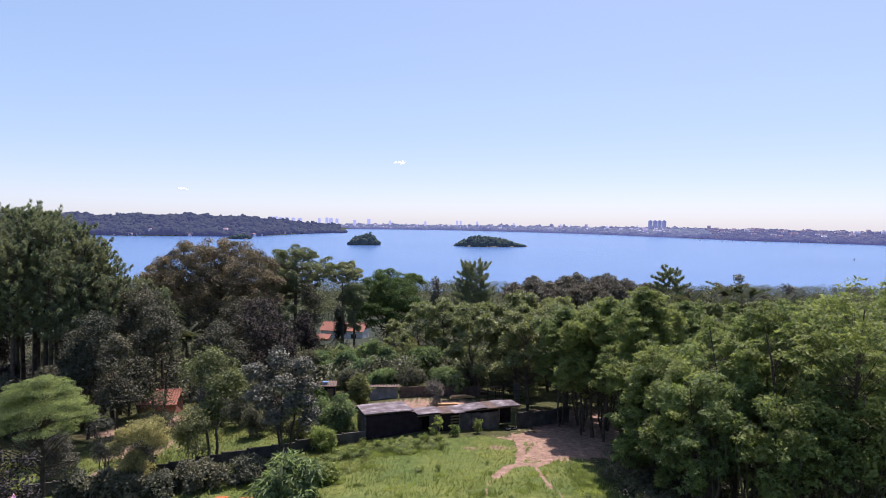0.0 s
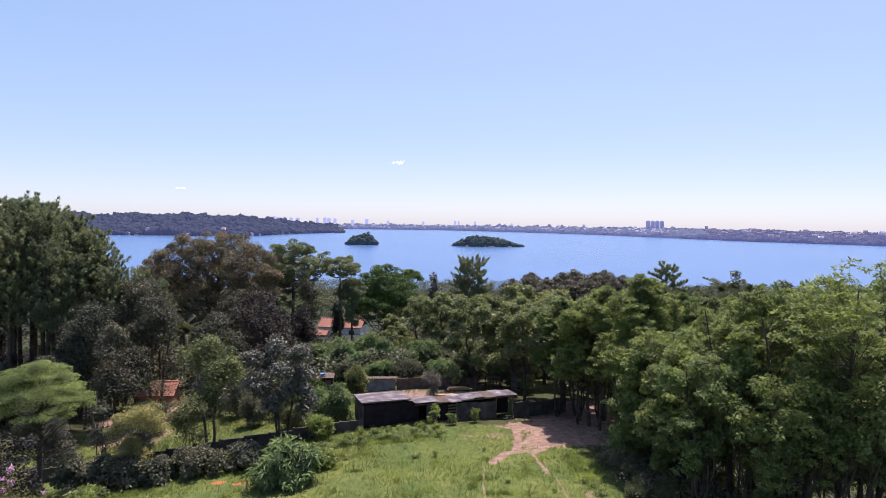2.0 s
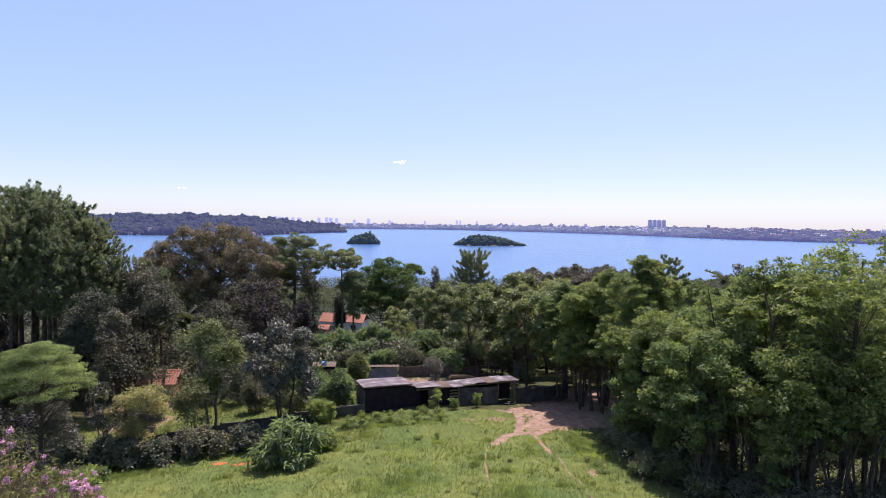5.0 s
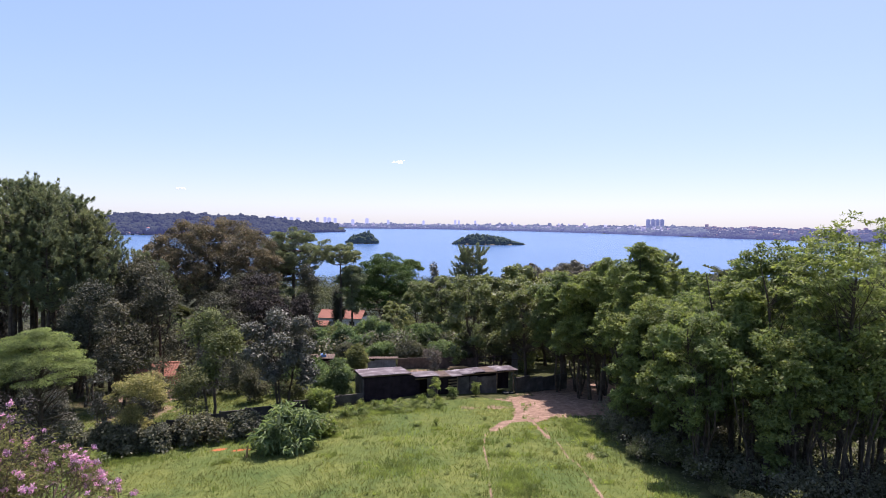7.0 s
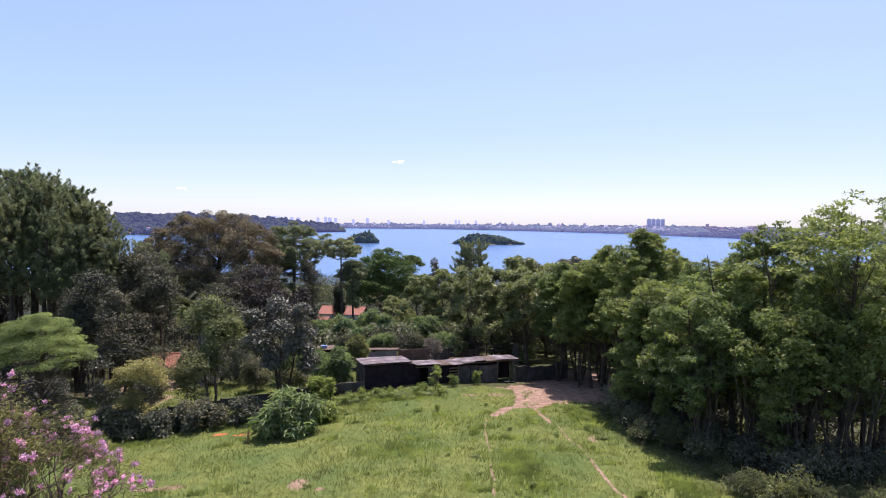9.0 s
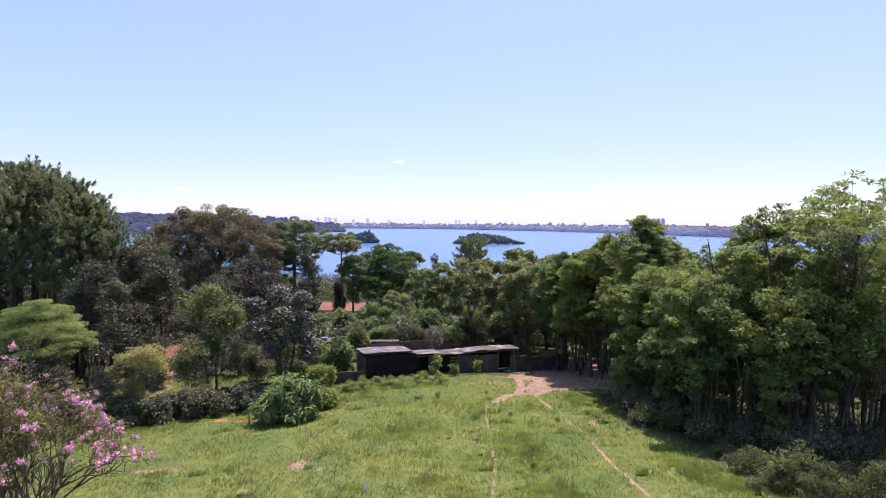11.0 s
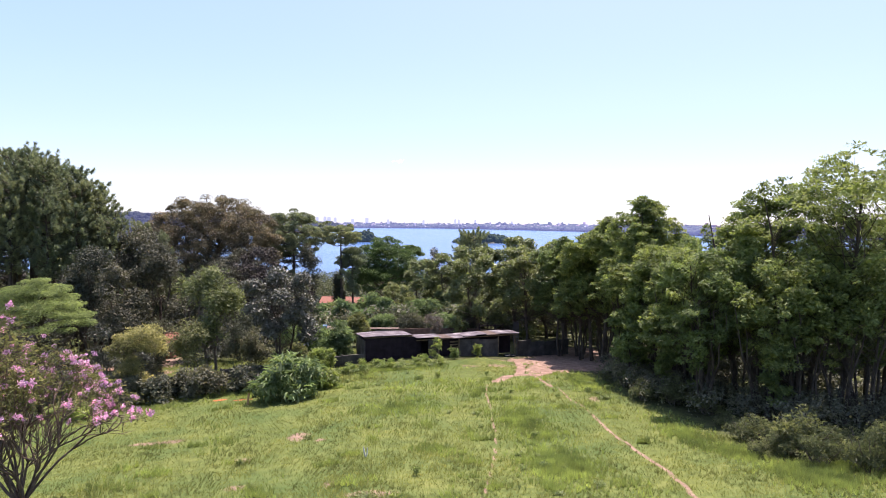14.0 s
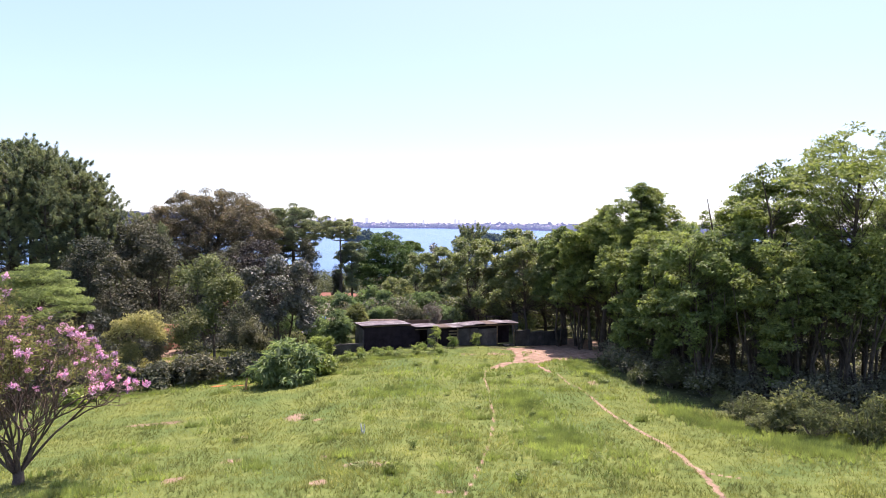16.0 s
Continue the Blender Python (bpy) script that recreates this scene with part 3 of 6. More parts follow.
def make_araucaria(x, y, top, half, low, seed, leaf, bark, whorls=4, trunk=0.28, clump=0.85, skirt=10, label=""):
    """An araucaria: a straight mast, whorls of bare curved boughs, and a tight brush of leaves at every tip."""
    g = np.random.default_rng(seed)
    z0 = float(ground_z(x, y))
    root = new("araucaria")
    root.location = (x, y, z0 - 0.05)
    high, lo = top - z0 - clump * 0.6, low - z0
    mast = np.array([[0.012 * high * math.sin(k * 2 + seed) * k, 0.0, high * 0.97 * k] for k in np.linspace(0, 1, 8)])
    wood = [tube(mast, trunk * np.array([1.3, 1.05, 0.95, 0.88, 0.8, 0.65, 0.5, 0.2]), 7)]
    at, rad = [np.array([mast[-1, 0], 0, high])], [clump]
    for w in range(whorls):
        h = w / max(whorls - 1, 1)
        z = lo + (high - lo) * (0.1 + 0.75 * h)
        n = 9 + 2 * (w % 2)
        for k in range(n):
            a = 2 * math.pi * (k + 0.5 * (w % 2)) / n + g.normal() * 0.12
            reach = half * (0.72 + 0.28 * math.sin(math.pi * (0.2 + 0.6 * h))) * g.uniform(0.72, 1.05) * (1.0 if h < 0.8 else 0.7)
            d = np.array([math.cos(a), math.sin(a), 0])
            rise = (high - z) * 0.5 * (1 - 0.5 * (reach / half)) + g.normal() * 0.2
            s = np.array([np.interp(z, mast[:, 2], mast[:, 0]), 0, z])
            run = lambda q: s + d * reach * q + np.array([0, 0, -0.1 * reach * math.sin(math.pi * q) + rise * q * q])
            wood.append(tube([run(q) for q in (0, 0.25, 0.5, 0.75, 1.0)], trunk * 0.26 * np.array([1, 0.85, 0.7, 0.55, 0.3]), 4))
            for q, r in ((1.0, 1.0), (0.74, 0.72)):
                at.append(run(q) + 0.12 * g.normal(size=3) + np.array([0, 0, 0.15]))
                rad.append(clump * r * g.uniform(0.75, 1.2))
    for k in range(skirt):
        a, z = g.uniform(0, 6.28), lo * g.uniform(0.45, 1.0)
        at.append(np.array([math.cos(a) * half * 0.28, math.sin(a) * half * 0.28, z]))
        rad.append(clump * g.uniform(0.6, 1.0))
    part("trunk", mesh_of("trunk", *joined(wood), bark, True), root)
    part("crown", mesh_of("crown", *leaves(g, np.array(at), np.array(rad), 100, 0.34, TUFT, 0.7, 0.5, 0.5), leaf), root)
    return tagged(root, label, "tree", "araucarias of the garden")


def again(ob, x, y, turn, scale=1.0, tall=None, top=None, height=None):
    """A copy of a tree on the ground at x, y."""
    z = float(ground_z(x, y)) - 0.05
    if top is not None:
        tall = (top - z) / height
        scale = scale * tall
    return copy_thing(ob, pose(x, y, z, 0, 0, turn) @ Matrix.Diagonal((scale, scale, tall or scale, 1)))

# ---- trees of the right-hand wood ----
g0 = np.random.default_rng(11)
ACACIA = dict(form="dome", clumps=270, clump=0.43, per=50, size=0.165, shape=SPRAY, trunk=0.105, flat=0.32, up=1.2, dense=1.2, tall=0.86, group="trees of the roadside wood")
SPARSE = ACACIA | dict(form="dome", clumps=210, clump=0.42, per=34, size=0.165, flat=0.34, trunk=0.13, dense=1.0)
acacias = [make_tree("tree", "feathery green acacia tree with a slim dark trunk", "tree", x, y, top, half, low, M_RIGHT, M_BARK, seed=40 + i, **(SPARSE if i == 0 else ACACIA | dict(per=80) if i == 2 else ACACIA))
           for i, (x, y, top, half, low) in enumerate([(19.4, 28.0, 14.3, 4.6, 5.4), (14.4, 31.0, 9.0, 2.8, 3.2), (14.6, 43.0, 12.3, 3.4, 3.8), (17.4, 33.5, 12.2, 3.4, 3.6)])]
HEIGHTS = [14.3 - float(ground_z(19.4, 28.0)), 9.0 - float(ground_z(14.4, 31.0)), 12.3 - float(ground_z(14.6, 43)), 12.2 - float(ground_z(17.4, 33.5))]
for k, x, y, top in [(1, 14.6, 34.8, 8.4), (1, 14.8, 37.5, 8.4), (3, 14.0, 39.5, 9.0), (2, 13.8, 48.6, 10.8), (2, 14.2, 50.5, 10.4), (2, 11.4, 55.0, 9.0), (2, 11.8, 55.6, 8.2), (1, 13.4, 50.6, 9.6), (2, 12.6, 51.4, 9.4), (2, 13.2, 53.0, 8.8), (2, 14.6, 47.0, 9.6), (2, 16.3, 43.6, 11.9), (0, 23.0, 29.6, 14.6), (0, 27.5, 32.0, 14.4), (3, 19.0, 30.4, 13.0), (3, 18.3, 33.0, 12.6),
                     (3, 19.0, 41.0, 10.2), (3, 21.6, 36.0, 9.0), (2, 25.5, 39.0, 9.6), (0, 27.0, 28.0, 14.4), (2, 27.0, 52.0, 8.2), (3, 22.0, 52.0, 9.2), (2, 17.5, 51.0, 10.0), (0, 31.0, 36.0, 13.5), (3, 29.0, 54.0, 8.2),
                     (2, 36.0, 46.0, 12.0), (1, 17.4, 28.4, 8.0), (3, 35.0, 60.0, 9.5), (2, 24.0, 58.0, 9.3), (3, 43.0, 55.0, 11.0), (2, 46.0, 68.0, 8.5), (3, 30.0, 68.0, 8.2), (2, 38.0, 76.0, 7.0), (3, 52.0, 80.0, 7.5)]:
    again(acacias[k], x, y, g0.uniform(0, 360), 1.0, top=top, height=HEIGHTS[k])

shade = make_tree("bush", "dark leafy bush in the shade of the wood", "bush", 20.0, 34.0, float(ground_z(20, 34)) + 2.6, 2.2, float(ground_z(20, 34)) + 0.1, M_DARK, M_BARK, clumps=60, clump=0.55, per=60, size=0.22, trunk=0.07, stems=4, seed=49, group="bushes in the wood")
for x, y, sc in [(23.5, 35.5, 1.0), (17.6, 37.5, 0.9), (27.5, 36.5, 1.1), (31.5, 38.0, 1.0), (21.0, 40.0, 1.0), (25.5, 42.0, 1.0), (30.0, 43.5, 1.1), (18.0, 43.0, 1.0), (35.5, 42.0, 1.1), (22.0, 46.5, 1.0), (27.0, 32.8, 0.8), (39.0, 47.0, 1.2)]:
    again(shade, x, y, g0.uniform(0, 360), sc)

# slim many-stemmed trees at the edge of the wood
slim = make_tree("slim_tree", "slender many-stemmed tree at the edge of the wood", "tree", 16.2, 28.6, 8.6, 2.2, 3.2, M_RIGHT, M_BARK, clumps=74, clump=0.38, per=46, size=0.165, dense=1.1, shape=SPRAY, trunk=0.15, stems=6, splay=0.5, seed=46, flat=0.5, up=0.9, group="slim trees of the wood")
slim_h = 8.6 - float(ground_z(16.2, 28.6))
for x, y, top in [(14.2, 30.4, 7.6), (14.2, 33.9, 7.6), (17.8, 27.8, 8.6), (20.2, 27.2, 9.0), (21.4, 28.4, 9.2), (14.8, 32.4, 8.6), (16.6, 31.2, 9.2), (18.6, 29.4, 9.4), (13.8, 38.8, 8.0), (13.9, 41.6, 8.6), (24.4, 27.4, 9.6), (14.8, 36.0, 8.8), (15.6, 36.8, 9.4), (14.4, 34.6, 8.8), (19.2, 27.4, 8.2), (22.6, 27.0, 9.8), (14.8, 38.8, 8.8), (25.8, 29.0, 9.8), (15.4, 54.0, 7.6), (13.6, 55.8, 7.2), (16.8, 50.0, 8.6), (14.6, 45.2, 8.2)]:
    again(slim, x, y, g0.uniform(0, 360), 1.0, top=top, height=slim_h)

for i, (x, y, top, half, low) in enumerate([(12.5, 37.0, 5.2, 1.7, 0.9), (14.7, 31.8, 5.6, 0.9, 1.4), (13.4, 34.0, 3.6, 0.8, 0.8), (12.9, 40.5, 4.4, 1.2, 0.6), (16.4, 28.0, 4.6, 0.8, 1.6)]):
    make_tree("young_acacia", "young bright green acacia in front of the wood", "tree", x, y, top, half, low, M_RIGHT, M_BARK, seed=62 + i, clumps=int(16 + 20 * half), clump=0.4, per=60, size=0.21, shape=SPRAY, trunk=0.05, flat=0.35, up=1.2, dense=1.1, group="young acacias")

# ---- the grove behind the sheds ----
GROVE = dict(form="lobes", clumps=260, clump=0.62, per=60, size=0.26, shape=LEAF, trunk=0.15, flat=0.6, up=0.8, group="trees of the grove")
groves = [make_tree("tree", "leafy mid-green tree of a dense grove", "tree", x, y, top, half, low, M_MID, M_BARK, seed=70 + i, **GROVE)
          for i, (x, y, top, half, low) in enumerate([(4.6, 69.0, 7.6, 4.4, -3.0), (9.0, 70.0, 8.7, 4.6, -3.0), (12.4, 58.0, 8.4, 4.2, 1.2)])]
GH = [7.6 - float(ground_z(4.6, 69)), 8.7 - float(ground_z(9, 70)), 8.4 - float(ground_z(12.4, 58))]
for k, x, y, top in [(0, 13.5, 73.0, 7.9), (1, 18.0, 66.0, 8.4), (2, 16.0, 56.0, 9.4), (2, 9.2, 61.0, 7.6), (2, 13.6, 62.5, 8.2), (2, 20.5, 60.0, 9.0), (0, 22.0, 74.0, 7.0), (1, 27.0, 80.0, 5.8), (0, 33.0, 88.0, 5.0), (1, 15.0, 84.0, 5.5), (0, 42.0, 92.0, 5.0),
                     (1, 55.0, 98.0, 4.4), (0, 60.0, 86.0, 6.0), (1, 66.0, 104.0, 4.0), (0, 23.0, 95.0, 4.0), (1, 36.0, 104.0, 3.0), (0, 48.0, 112.0, 2.5), (1, 76.0, 96.0, 5.5), (0, 85.0, 110.0, 4.0),
                     (2, 0.8, 86.0, 5.6), (0, -2.6, 91.0, 4.6), (1, 6.0, 98.0, 3.6), (2, 68.0, 75.0, 8.0), (1, 54.0, 64.0, 9.0)]:
    again(groves[k], x, y, g0.uniform(0, 360), 1.0, top=top, height=GH[k])

# ---- behind the sheds: bushes ----
for i, (x, y, top, half, mat) in enumerate([(-12.1, 77.3, -0.2, 3.3, M_GLOSS), (-7.4, 79.5, 0.1, 3.6, M_GLOSS), (-2.9, 80.1, -0.1, 3.6, M_GLOSS), (1.1, 81.0, -0.7, 3.1, M_MID), (-16.4, 79.5, -1.0, 3.2, M_GLOSS), (4.3, 78.0, 0.4, 3.3, M_MID), (8.2, 78.5, 0.6, 3.4, M_MID),
                                            (-9.4, 83.0, 0.4, 3.4, M_GLOSS), (12.0, 79.5, 0.6, 3.4, M_MID), (-15.0, 82.0, -1.0, 3.2, M_MID), (-4.3, 85.0, 0.2, 3.4, M_OLIVE), (-13.9, 84.5, -0.8, 3.0, M_GLOSS), (1.4, 84.0, -0.6, 2.8, M_GLOSS), (-19.2, 78.0, -0.6, 3.2, M_DARK), (16.2, 80.0, 0.4, 3.4, M_MID), (21.0, 77.0, 0.0, 3.2, M_DARK)]):
    make_tree("bush", "tall leafy green bush behind the sheds", "bush", x, y, top, half, float(ground_z(x, y)) + 0.1, mat, M_BARK, form="dome", clumps=80, clump=0.75, per=64, size=0.42 if mat is M_GLOSS else 0.3, shape=LONG, trunk=0.1, stems=3, seed=90 + i, drop=0.5, group="bushes behind the sheds")
for i, (x, y, top, half, mat) in enumerate([(-8.6, 62.0, 0.6, 1.45, M_OLIVE), (-8.9, 51.8, 1.6, 1.9, M_GLOSS), (-13.4, 62.5, -1.0, 1.2, M_BRIGHT), (-10.8, 70.6, -1.0, 2.0, M_DARK), (-7.0, 70.4, -0.9, 2.0, M_GLOSS), (-3.4, 71.2, -0.8, 2.1, M_DARK), (0.4, 71.6, -0.9, 2.1, M_GLOSS), (4.0, 71.8, -0.5, 2.2, M_DARK), (7.4, 69.6, 0.2, 2.2, M_DARK)]):
    make_tree("bush", "round leafy bush beside the sheds", "bush", x, y, top, half, float(ground_z(x, y)) + 0.1, mat, M_BARK, clumps=70, clump=0.6, per=70, size=0.3, shape=LONG, trunk=0.1, stems=3, seed=112 + i, drop=0.4)
make_tree("dry_bush", "dry pale twiggy bush behind the sheds", "bush", -0.4, 57.6, 1.5, 1.3, -1.6, M_DRY, M_BARKGREY, clumps=50, clump=0.4, per=40, size=0.16, shape=LONG, trunk=0.07, stems=5, seed=111)

# ---- left: garden trees and shrubs ----
make_tree("umbrella_juniper", "low spreading juniper tree with flat green layers", "tree", -26.7, 38.8, 6.4, 3.6, 1.9, M_JUNIPER, M_BARK, form="flat", clumps=135, clump=0.76, per=420, size=0.10, shape=LONG, trunk=0.17, seed=5, flat=0.26, up=1.0, shell=0.75)
make_tree("shrub", "dark shrub with small grey leaves", "shrub", -23.6, 31.0, 4.4, 2.3, 0.0, M_PURPLE, M_BARK, clumps=60, clump=0.6, per=70, size=0.16, trunk=0.1, stems=3, seed=6)
make_tree("shrub", "loose yellow-green shrub with thin stems", "shrub", -21.1, 40.6, 3.1, 2.4, -2.2, M_YELLOW, M_BARKGREY, clumps=110, clump=0.5, per=90, size=0.17, shape=LONG, trunk=0.1, stems=5, seed=7)
make_tree("shrub", "small grey-green shrub with thin stems", "shrub", -24.0, 41.5, 3.0, 1.3, -1.0, M_GREY, M_BARKGREY, clumps=30, clump=0.5, per=60, size=0.17, shape=LONG, trunk=0.08, stems=3, seed=8)
make_tree("olive_green_tree", "rounded olive-green garden tree", "tree", -18.1, 46.6, 6.5, 3.0, -0.6, M_OLIVE, M_BARKGREY, clumps=85, clump=0.8, per=90, size=0.2, trunk=0.16, stems=2, seed=9)
make_tree("grey_green_tree", "garden tree with pale grey-green leaves", "tree", -12.3, 46.0, 6.5, 3.4, 1.0, M_GREY, M_BARK, clumps=120, clump=0.62, per=100, size=0.23, trunk=0.16, stems=3, seed=10, form="lobes")
make_tree("shrub", "dry brownish shrub beside the wall", "shrub", -18.4, 43.4, 3.0, 1.7, -1.2, M_SHRUB, M_BARKGREY, clumps=40, clump=0.6, per=70, size=0.16, trunk=0.08, stems=4, seed=12)
make_tree("broadleaf_bush", "dense round bush of large glossy leaves", "bush", -9.5, 37.6, 1.5, 2.6, -1.6, M_GLOSS, M_BARK, clumps=70, clump=0.65, per=46, size=0.45, shape=LONG, trunk=0.08, stems=4, seed=13, drop=0.6)
for i, (x, y, top, half) in enumerate([(-13.6, 41.4, 0.0, 1.6), (-16.2, 40.6, 0.1, 1.7), (-19.0, 39.8, -0.3, 1.5), (-22.5, 39.0, 0.0, 1.6), (-11.4, 42.2, -0.1, 1.1), (-26.0, 35.6, -0.5, 1.8), (-7.8, 40.4, 0.0, 1.1), (-17.8, 41.0, -0.2, 1.2), (-20.7, 39.2, -0.2, 1.4), (-24.2, 38.6, 0.1, 1.6), (-22.0, 36.2, -1.2, 1.3), (-28.5, 37, -0.2, 1.8)]):
    make_tree("bush", "dark green bush along a low wall", "bush", x, y, top, half, -2.4, M_WEED if i in (6, 10) else M_DARK, M_BARK, clumps=60, clump=0.5, per=60, size=0.2, trunk=0.06, stems=4, seed=20 + i, group="bushes along the wall")
for i, (x, y, top, half, mat) in enumerate([(-29.5, 45.0, 0.3, 1.7, M_GREY), (-25.6, 53.0, 1.2, 2.0, M_DARK), (-14.8, 56.5, 1.0, 2.0, M_GLOSS), (-10.6, 53.6, 0.8, 1.6, M_GLOSS), (-9.6, 47.8, -0.2, 1.1, M_WEED), (-19.4, 57.4, 1.6, 2.2, M_DARK), (-23.0, 58.5, 1.4, 2.4, M_GREY), (-28.6, 55.5, 0.8, 1.8, M_OLIVE),
                                            (-14.8, 61.0, 1.8, 2.4, M_DARK), (-22.3, 43.4, 0.4, 1.1, M_GREY), (-12.6, 51.5, -0.4, 1.2, M_SHRUB), (-33.0, 48.6, 1.2, 2.4, M_DARK), (-35.5, 52.0, 2.0, 2.6, M_GREY), (-16.9, 53.2, 0.4, 1.5, M_DARK)]):
    make_tree("bush", "leafy garden bush behind the low wall", "bush", x, y, top, half, float(ground_z(x, y)) + 0.1, mat, M_BARKGREY, clumps=60, clump=0.6, per=70, size=0.2, shape=LONG, trunk=0.08, stems=4, seed=400 + i, group="garden bushes")
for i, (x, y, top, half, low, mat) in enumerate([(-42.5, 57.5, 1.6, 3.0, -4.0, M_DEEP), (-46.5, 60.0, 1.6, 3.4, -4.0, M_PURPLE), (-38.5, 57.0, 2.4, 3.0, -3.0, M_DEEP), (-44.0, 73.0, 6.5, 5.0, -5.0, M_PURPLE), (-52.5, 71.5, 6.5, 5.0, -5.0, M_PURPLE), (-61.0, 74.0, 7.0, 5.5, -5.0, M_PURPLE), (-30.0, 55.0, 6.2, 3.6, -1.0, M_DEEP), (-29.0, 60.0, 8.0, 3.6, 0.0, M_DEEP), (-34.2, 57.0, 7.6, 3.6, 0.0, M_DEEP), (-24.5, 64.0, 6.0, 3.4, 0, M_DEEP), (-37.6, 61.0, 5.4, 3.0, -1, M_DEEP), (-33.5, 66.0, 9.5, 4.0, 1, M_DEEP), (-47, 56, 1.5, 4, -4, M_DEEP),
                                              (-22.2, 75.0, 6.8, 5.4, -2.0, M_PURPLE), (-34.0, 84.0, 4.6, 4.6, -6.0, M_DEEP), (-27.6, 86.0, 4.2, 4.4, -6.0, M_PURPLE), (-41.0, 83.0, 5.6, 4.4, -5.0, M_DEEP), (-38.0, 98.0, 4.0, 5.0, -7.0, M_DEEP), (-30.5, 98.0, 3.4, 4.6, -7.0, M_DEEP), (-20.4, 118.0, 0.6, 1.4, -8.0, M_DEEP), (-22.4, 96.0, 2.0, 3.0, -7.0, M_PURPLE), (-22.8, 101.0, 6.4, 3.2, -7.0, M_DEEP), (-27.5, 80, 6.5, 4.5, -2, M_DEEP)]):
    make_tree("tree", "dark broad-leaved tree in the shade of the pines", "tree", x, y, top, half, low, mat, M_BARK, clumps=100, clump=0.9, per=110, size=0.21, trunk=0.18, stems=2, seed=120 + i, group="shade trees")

# ---- tall trees ----
# the stand falls away towards the lake side: crown heights along x
STAND_X, STAND_TOP = [-60, -50, -46, -43.7, -41.5, -39, -37.4, -36, -33], [19.4, 18.8, 18.5, 18.0, 16.6, 14.0, 12.4, 11.2, 9.2]
pines = [make_pine(x, y, top, half, low, 30 + i, M_PINE, M_BARK, branches=n, tuft=0.30, curl=0.25, label="tall dark green pine with a long bare trunk", group="pines of the stand", trunk=0.26)
         for i, (x, y, top, half, low, n) in enumerate([(-42.6, 63.0, 17.2, 2.3, 7.0, 52), (-40.4, 66.0, 14.9, 2.1, 4.2, 52)])]
PH = [17.2 - float(ground_z(-42.6, 63)), 14.9 - float(ground_z(-40.4, 66))]
for k, x, y, less in [(0, -44.6, 64.0, 0.0), (0, -47.3, 66.0, 0.2), (0, -50.2, 63.6, 0.0), (1, -38.8, 67.0, 0.2), (1, -41.2, 61.6, 2.6), (0, -53.0, 68.0, 0.0), (1, -44.0, 60.0, 3.2), (0, -56.5, 64.5, 0.2), (1, -48.0, 58.6, 3.6), (0, -46.0, 70.0, 0.6), (1, -37.2, 67.5, 0.3), (1, -46.2, 59.0, 4.4),
                      (0, -49.0, 71.0, 0.3), (1, -42.4, 67.5, 0.9), (1, -51.0, 59.6, 3.4), (1, -45.4, 62.6, 2.2), (1, -39.6, 63.6, 2.4), (1, -36.4, 64.6, 0.8), (1, -34.6, 67.4, 0.0), (1, -32.8, 69.0, 0.2), (1, -40.0, 68.0, 0.2), (0, -43.2, 69.0, 0.8), (1, -52.5, 61.5, 2.5), (1, -48.8, 61.4, 2.4)]:
    again(pines[k], x, y, g0.uniform(0, 360), 0.95, top=float(np.interp(x, STAND_X, STAND_TOP)) - less, height=PH[k])
make_tree("brown_crowned_tree", "large old tree with a wide brownish crown", "tree", -35.0, 90.0, 14.2, 11.0, 0.8, M_BROWN, M_BARK, form="canopy", clumps=420, clump=0.95, per=230, size=0.2, trunk=0.6, seed=50, flat=0.8, deep=8.0)
make_araucaria(-27.0, 108.0, 12.8, 5.8, 2.0, 51, M_PINE, M_BARK, 8, 0.34, 0.85, 26, "tall dark araucaria with a dense domed crown")
make_araucaria(-30.6, 110.5, 10.0, 4.0, 1.0, 58, M_PINE, M_BARK, 5, 0.3, 1.0, 20, "dark araucaria with long curved boughs")
make_araucaria(-17.7, 105.0, 9.8, 3.9, 5.8, 52, M_PINE, M_BARK, 3, 0.24, 0.62, 5, "slim araucaria with a flat umbrella of brushes")
make_araucaria(-15.9, 107.0, 5.6, 2.4, 1.6, 59, M_PINE, M_BARK, 3, 0.2, 0.8, 16, "small slim araucaria among taller trees")
make_tree("broad_green_tree", "deep green tree with a broad dense umbrella crown", "tree", -11.2, 121.0, 7.4, 8.2, -7.0, M_BRIGHT, M_BARK, form="bowl", clumps=300, clump=1.2, per=190, size=0.25, trunk=0.45, seed=53, flat=0.5)
make_tree("broad_green_tree", "small flat-crowned green tree", "tree", -7.0, 138.0, 5.2, 3.4, 1.5, M_BRIGHT, M_BARK, form="flat", clumps=46, clump=0.9, per=110, size=0.28, trunk=0.22, seed=54, flat=0.4)
make_tree("thin_tree", "thin grey half-bare tree", "tree", -1.3, 135.0, 4.3, 1.9, -2.0, M_GREY, M_BARKGREY, clumps=28, clump=0.7, per=40, size=0.4, trunk=0.16, seed=55)
make_pine(7.1, 129.0, 9.0, 4.4, -6.0, 56, M_PINE, M_BARK, 60, 0.42, 0.28, 0.15, "dark conifer with a rounded loose crown", "conifer", plume=1.0)
make_pine(51.8, 134.0, 7.9, 4.0, -3.0, 57, M_PINE, M_BARK, 26, 0.5, 0.26, 0.1, "dark araucaria above the wood", "araucaria")

